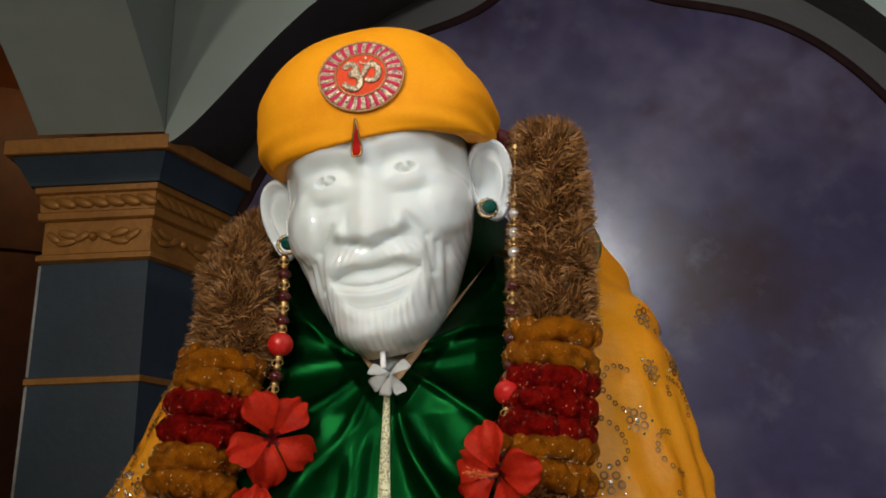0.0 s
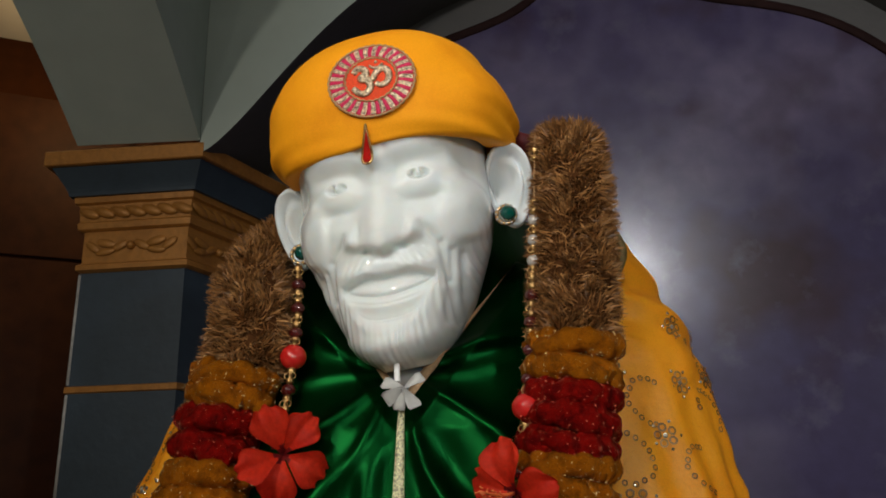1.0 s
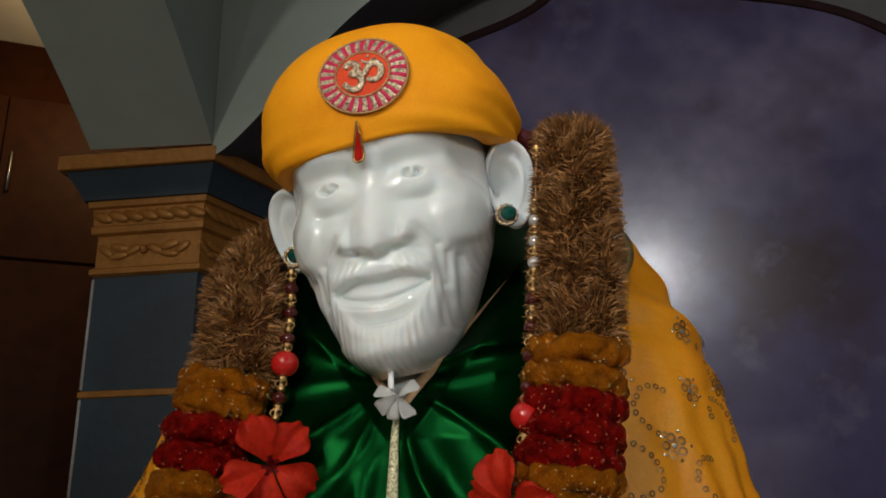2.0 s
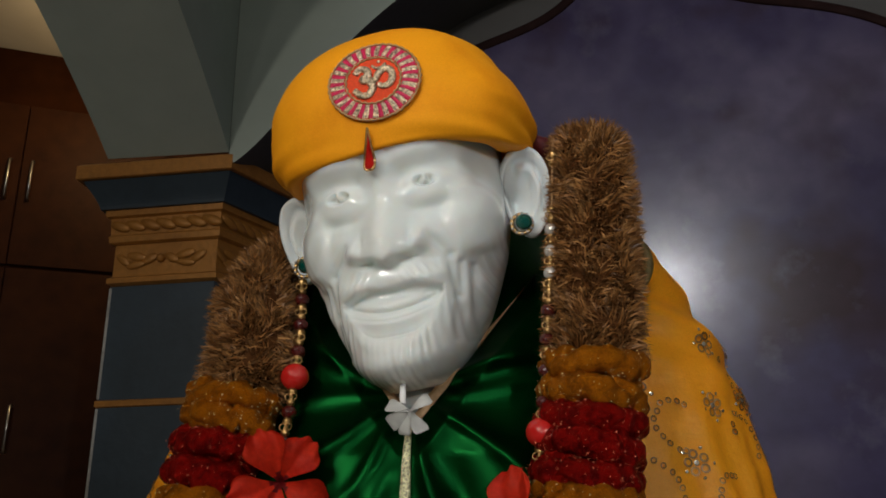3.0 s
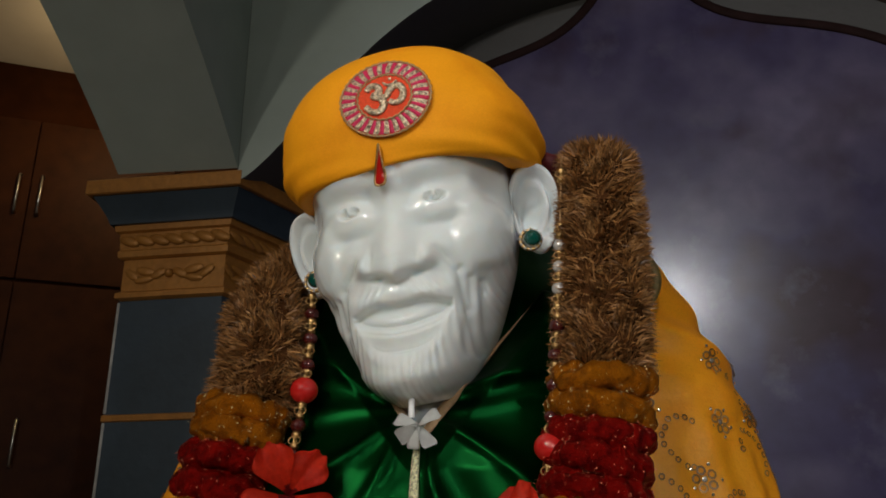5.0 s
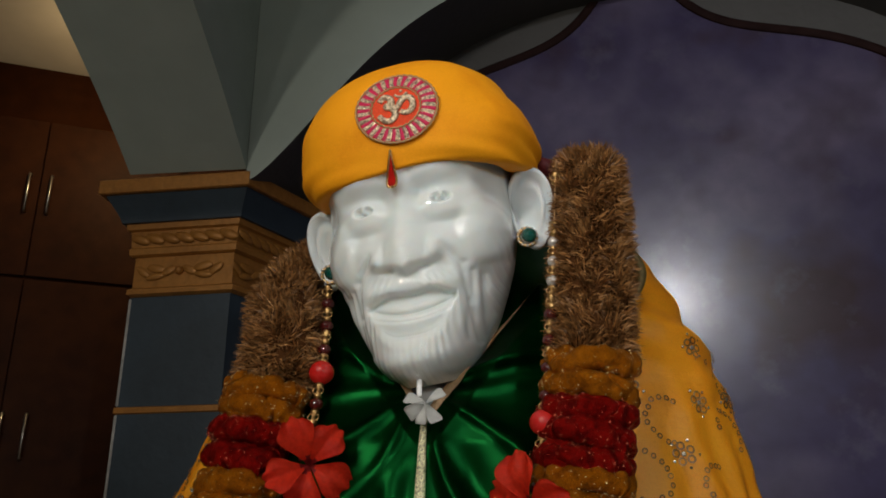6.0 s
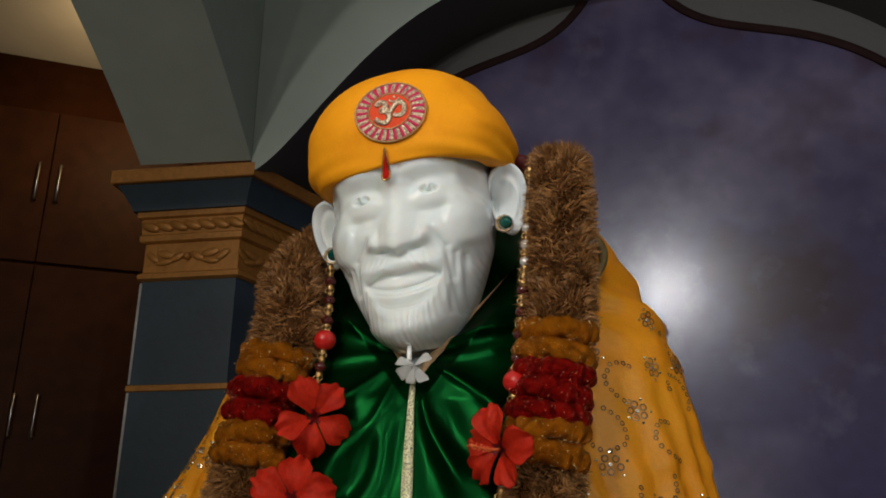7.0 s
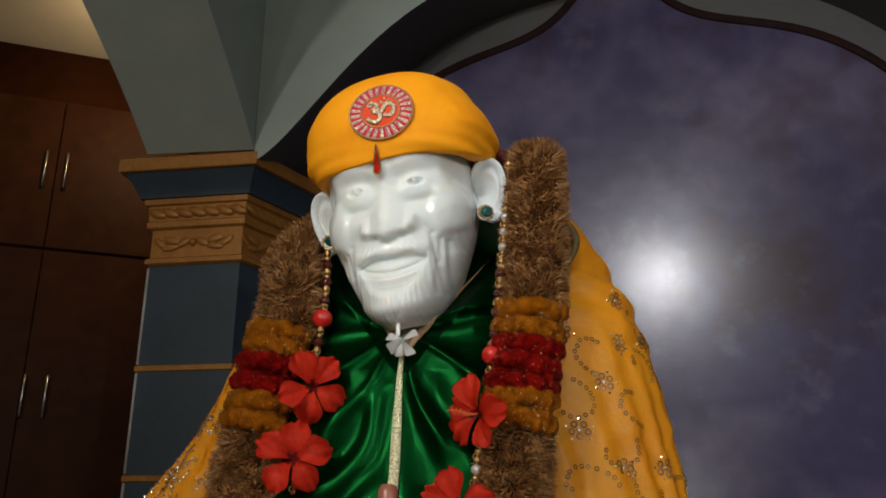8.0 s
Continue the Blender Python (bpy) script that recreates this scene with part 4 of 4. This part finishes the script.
def garland_section(rows, t0, t1, kind, owner):
    core = bmesh.new()
    rings = []
    n = max(10, int((t1 - t0) * 150))
    for i in range(n + 1):
        t = t0 + (t1 - t0) * i / n
        s, d, x, y = cross_frame(rows, t)
        e = min(1.0, 0.55 + 8 * min(i, n - i) / n)
        k = 0.80 * e if kind == "fur" else 0.92 * e
        ring = []
        for j in range(28):
            a = 2 * math.pi * j / 28
            w = 1.0
            if kind != "fur":
                w = 1 + 0.07 * noise.noise(Vector((s[2] * 90, a * 1.2, 2.0)))
            ca, sa = math.cos(a), math.sin(a)
            q = (abs(ca) ** 3 + abs(sa) ** 3) ** (-1 / 3)
            ring.append(Vector(s[:3]) + k * w * q * (s[3] * ca * x + s[4] * sa * y))
        rings.append(ring)
    loft(core, rings)
    if kind == "fur":
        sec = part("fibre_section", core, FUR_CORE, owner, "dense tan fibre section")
        bm = bmesh.new()
        length = abs(spline(rows, t0)[2] - spline(rows, t1)[2])
        for k in range(int(85000 * length)):
            t = rng.uniform(t0, t1)
            s, d, x, y = cross_frame(rows, t)
            a = rng.uniform(0, 2 * math.pi)
            ca, sa = math.cos(a), math.sin(a)
            q = (abs(ca) ** 3 + abs(sa) ** 3) ** (-1 / 3)
            root = Vector(s[:3]) + 0.76 * q * (s[3] * ca * x + s[4] * sa * y)
            out = (ca * x + sa * y).normalized()
            tuft = Vector((noise.noise(root * 55), noise.noise(root * 55 + Vector((9, 0, 0))), noise.noise(root * 55 + Vector((0, 9, 0)))))
            way = (out + 1.7 * tuft + Vector((rng.uniform(-.55, .55), rng.uniform(-.55, .55), rng.uniform(-.55, .55)))).normalized()
            ln = rng.uniform(0.010, 0.020)
            wv = way.cross(Vector((rng.uniform(-1, 1), rng.uniform(-1, 1), rng.uniform(-1, 1)))).normalized() * rng.uniform(0.0005, 0.0010)
            bend = Vector((rng.uniform(-.35, .35), rng.uniform(-.35, .35), rng.uniform(-.5, .2)))
            m1 = root + way * ln * 0.55
            tip = m1 + (way + bend).normalized() * ln * 0.5
            v = [bm.verts.new(p) for p in (root - wv, root + wv, m1 + wv, m1 - wv, tip)]
            bm.faces.new((v[0], v[1], v[2], v[3]))
            bm.faces.new((v[3], v[2], v[4]))
        tagged(part("fibre_pile", bm, FUR, sec, "frayed tan fibres", False), kind="stuff")
        return
    mat, glint = (TINSEL_O, GLINT_O) if kind == "orange" else (TINSEL_R, GLINT_R)
    sec = part("tinsel_section", core, mat, owner, "coiled %s tinsel" % ("golden-orange" if kind == "orange" else "dark red"))
    length = abs(spline(rows, t0)[2] - spline(rows, t1)[2])
    count = max(2, round(length / 0.0235))
    fl = bmesh.new()
    for c in range(count):
        t = t0 + (t1 - t0) * (c + 0.5) / count
        s, d, x, y = cross_frame(rows, t)
        # each turn is laid from two overlapping, twisted lobes
        for part_of, (u0, u1) in enumerate(((-1.0, -0.2 + rng.uniform(-.15, .15)), (0.15 + rng.uniform(-.15, .15), 1.0), (-0.55 + rng.uniform(-.2, .2), 0.5 + rng.uniform(-.2, .2)))):
            bm = bmesh.new()
            path, m = [], 18
            for k in range(m + 1):
                f = k / m
                u = u0 + (u1 - u0) * f
                ph = 1.45 * u
                q = Vector(s[:3]) + s[3] * 0.90 * math.sin(ph) * x + s[4] * 0.92 * max(-1, -math.cos(ph)) * (y if y.y > 0 else -y)
                q += d * (0.0045 * math.sin(u * 4 + c * 1.7 + 2 * part_of) + rng.uniform(-.0006, .0006)) + Vector((0, -0.003 * part_of, 0))
                path.append(q)
            rad = rng.uniform(0.0125, 0.0150)
            tube(bm, path, lambda f, rad=rad, c=c: rad * (0.55 + 0.45 * math.sin(math.pi * min(1, max(0, 0.12 + 0.76 * f)))) * (1 + 0.10 * math.sin(f * 19 + c)), 12, 0.9)
            for v in bm.verts:
                v.co += 0.0030 * Vector((noise.noise(v.co * 95), noise.noise(v.co * 95 + Vector((5, 0, 0))), noise.noise(v.co * 95 + Vector((0, 5, 0)))))
            bm.normal_update()
            for v in bm.verts:
                for k in range(2):
                    if rng.random() < 0.5:
                        o = v.co + Vector((rng.uniform(-1, 1), rng.uniform(-1, 1), rng.uniform(-1, 1))) * 0.0028 + v.normal * 0.0012
                        a, b = (Vector((rng.uniform(-1, 1), rng.uniform(-1, 1), rng.uniform(-1, 1))).normalized() * rng.uniform(0.0007, 0.0016) for _ in (0, 1))
                        fl.faces.new([fl.verts.new(o + e) for e in (a, b, -a * 0.8)])
            part("tinsel_coil", bm, mat, sec)
    # The flakes scattered over the coils are sparkle put into colour.
    tagged(part("glitter", fl, glint, sec, "", False), kind="stuff")


garland = empty("garland", "thick garland of tan fibre with orange and red tinsel bands", "garland")
for rows, cuts in ((RIGHT, (1.684, 1.630, 1.563, 1.512, 1.40)), (LEFT, (1.664, 1.622, 1.565, 1.516, 1.40))):
    ts = [0.0] + [find_t(rows, z) for z in cuts] + [1.0]
    for t0, t1, kind in zip(ts, ts[1:], ("fur", "orange", "red", "orange", "fur", "orange")):
        garland_section(rows, t0, t1, kind, garland)


# ---- bead strings ----
def sphere(c, r, squash=1.0, seg=16):
    bm = bmesh.new()
    bmesh.ops.create_uvsphere(bm, u_segments=seg, v_segments=seg // 2 + 2, radius=r)
    for v in bm.verts:
        v.co = Vector(c) + Vector((v.co.x, v.co.y, v.co.z * squash))
    return bm


def filigree(c, d, h, owner):
    """A small pierced gold spacer."""
    bm = bmesh.new()
    x = Vector((1, 0, 0))
    tube(bm, [c - d * h * 0.5, c - d * h * 0.3, c - d * h * 0.1, c + d * h * 0.15, c + d * h * 0.35, c + d * h * 0.5], lambda t: (0.0045, 0.0052, 0.0022, 0.0030, 0.0048, 0.0030)[int(t * 5 + 0.5)] , 10)
    for s in (-1, 1):
        tube(bm, [c + x * s * 0.0025 + 0.0035 * (math.cos(a) * x + math.sin(a) * d) + Vector((0, -0.003, 0)) for a in [k * math.pi / 6 for k in range(13)]], 0.0007, 5)
    part("gold_spacer", bm, GOLD, owner)


def bead_string(path, pattern, label):
    ob = empty("bead_string", label, "necklace", group="bead necklace")
    pts = [Vector(p) for p in path]
    seg = [0.0]
    for a, b in zip(pts, pts[1:]):
        seg.append(seg[-1] + (b - a).length)

    def along(s):
        i = max(k for k in range(len(pts) - 1) if seg[k] <= s or k == 0)
        f = (s - seg[i]) / (seg[i + 1] - seg[i])
        return pts[i].lerp(pts[i + 1], f), (pts[i + 1] - pts[i]).normalized()

    bm = bmesh.new()
    tube(bm, pts, 0.0011, 6)
    part("thread", bm, GOLD_THREAD, ob)
    s = 0.0
    for kind in pattern:
        h = {"p": 0.016, "g": 0.017, "w": 0.013, "B": 0.026, "s": 0.008, "_": 0.017}[kind]
        if s + h > seg[-1]:
            break
        c, d = along(s + h / 2)
        if kind == "p":
            part("pearl", sphere(c, 0.0068), PEARL, ob, "white pearl")
        elif kind == "w":
            part("wine_bead", sphere(c, 0.0078, 0.9), WINE_BEAD, ob, "dark wine-red bead")
        elif kind == "B":
            part("large_bead", sphere(c, 0.0145, 0.95, 24), RED_BEAD, ob, "large glossy red bead")
        elif kind != "_":
            filigree(c, d, h if kind == "g" else 0.01, ob)
        s += h
    return ob


bead_string([(0.098, 0.905, 1.925), (0.094, 0.895, 1.87), (0.089, 0.885, 1.80), (0.083, 0.876, 1.73), (0.076, 0.868, 1.66), (0.068, 0.862, 1.60), (0.058, 0.846, 1.53), (0.048, 0.835, 1.46), (0.042, 0.83, 1.38)], "_g___gpspspsgwgwgwgwsBgwgwgwspgpgpgwgwg", "string of pearls, dark red beads and gold spacers")
bead_string([(-0.176, 0.930, 1.788), (-0.174, 0.926, 1.76), (-0.172, 0.916, 1.725), (-0.173, 0.908, 1.685), (-0.175, 0.902, 1.65), (-0.181, 0.896, 1.60), (-0.189, 0.888, 1.53), (-0.193, 0.88, 1.45), (-0.19, 0.87, 1.38)], "gwgwgwsBgwgwgwgpgpgwgwg", "string of dark red beads and gold spacers")


# ---- flowers ----
def hibiscus(c, toward, spin, size, seed, stamen=False):
    r = random.Random(seed)
    fl = empty("hibiscus_flower", "fresh red hibiscus flower with ruffled petals tucked in the garland", "flower", group="hibiscus flowers")
    m = look(c, Vector(c) + Vector(toward)) @ Matrix.Rotation(spin, 4, "Z") @ Matrix.Rotation(math.pi, 4, "Y")
    for k in range(5):
        bm = bmesh.new()
        a0 = 2 * math.pi * k / 5 + r.uniform(-.2, .2)
        droop = r.uniform(-0.1, 1.3)
        ln = size * r.uniform(0.9, 1.08)
        ph = r.uniform(0, 6)
        rows = []
        for i in range(17):
            t = i / 16
            w = (0.035 + 0.375 * math.sin(min(1, t * 0.98) ** 1.4 * math.pi * 0.80)) * ln
            row = []
            for j in range(17):
                u = j / 8 - 1
                rr = ln * t * (1 - 0.16 * u * u * t) + ln * (0.030 * math.sin(u * 8 + ph) + 0.008 * math.sin(u * 23 + 3 * ph)) * t ** 5
                side = w * u * (1 - 0.15 * (1 - t))
                zz = 0.48 * ln * math.sin(t * 1.9) - droop * ln * t * t * 0.55 + 0.32 * ln * u * u * t * (1 - 0.7 * t) + 0.07 * ln * math.sin(u * 7 + ph) * t ** 2.5 + 0.02 * ln * math.sin(u * 17 + 2 * ph) * t ** 4 - 0.03 * ln * math.exp(-(u / 0.12) ** 2) * t * (1 - t) * 2 + 0.03 * u * ln
                row.append(m @ Vector((rr * math.cos(a0) - side * math.sin(a0), rr * math.sin(a0) + side * math.cos(a0), zz)))
            rows.append(row)
        loft(bm, rows, closed=False)
        bm.faces.ensure_lookup_table()
        for f in bm.faces[:40]:
            f.material_index = 1
        bmesh.ops.solidify(bm, geom=bm.faces[:], thickness=0.0006)
        part("petal", bm, [HIBISCUS, HIB_HEART], fl)
    if not stamen:
        return
    bm = bmesh.new()
    st = [m @ Vector((size * 0.22 * t * t * math.cos(4.4), size * 0.22 * t * t * math.sin(4.4), size * (0.1 + 0.95 * t))) for t in [i / 8 for i in range(9)]]
    tube(bm, st, lambda t: 0.0018 - 0.0007 * t, 8)
    for k in range(40):
        p = st[4 + k % 5] + Vector((r.uniform(-1, 1), r.uniform(-1, 1), r.uniform(-1, 1))).normalized() * 0.004
        bmesh.ops.create_icosphere(bm, subdivisions=1, radius=0.0010, matrix=Matrix.Translation(p))
    part("stamen", bm, STAMEN, fl, "orange-red stamen")


hibiscus((-0.170, 0.862, 1.575), (0.22, -1.0, -0.05), 0.35, 0.047, 1)
hibiscus((-0.187, 0.848, 1.480), (0.10, -1.0, 0.1), 1.1, 0.050, 2)
hibiscus((0.055, 0.825, 1.533), (-0.62, -1.0, -0.2), 2.3, 0.050, 3, True)
hibiscus((0.030, 0.812, 1.422), (-0.25, -1.0, 0.05), 0.9, 0.046, 4)

# white blossom at the neck
blossom = empty("white_blossom", "small white five-petalled blossom pinned at the neckline", "flower")
for k, a in enumerate((0.62, 2.80, 3.70, 4.45, 5.25)):
    bm = bmesh.new()
    rows = []
    for i in range(9):
        t = i / 8
        w = 0.0016 + 0.0066 * t ** 0.9 * (1 - 0.35 * max(0.0, t - 0.85) / 0.15)
        rows.append([Vector((-0.051, 0.868, 1.637)) + Vector(((0.023 * t) * math.cos(a) - w * u * math.sin(a), -0.004 * math.sin(t * 3) - 0.006 * u * (1 if k % 2 else -1) + 0.004 * t, (0.022 * t) * math.sin(a) + w * u * math.cos(a))) for u in (-1, -0.5, 0, 0.5, 1)])
    loft(bm, rows, closed=False)
    bmesh.ops.solidify(bm, geom=bm.faces[:], thickness=0.0008)
    part("petal", bm, WHITE_PETAL, blossom)
bm = bmesh.new()
tube(bm, [(-0.06, 0.885, 1.675), (-0.059, 0.878, 1.66), (-0.058, 0.872, 1.645)], 0.003, 10)
part("stem", bm, WHITE_PETAL, blossom)
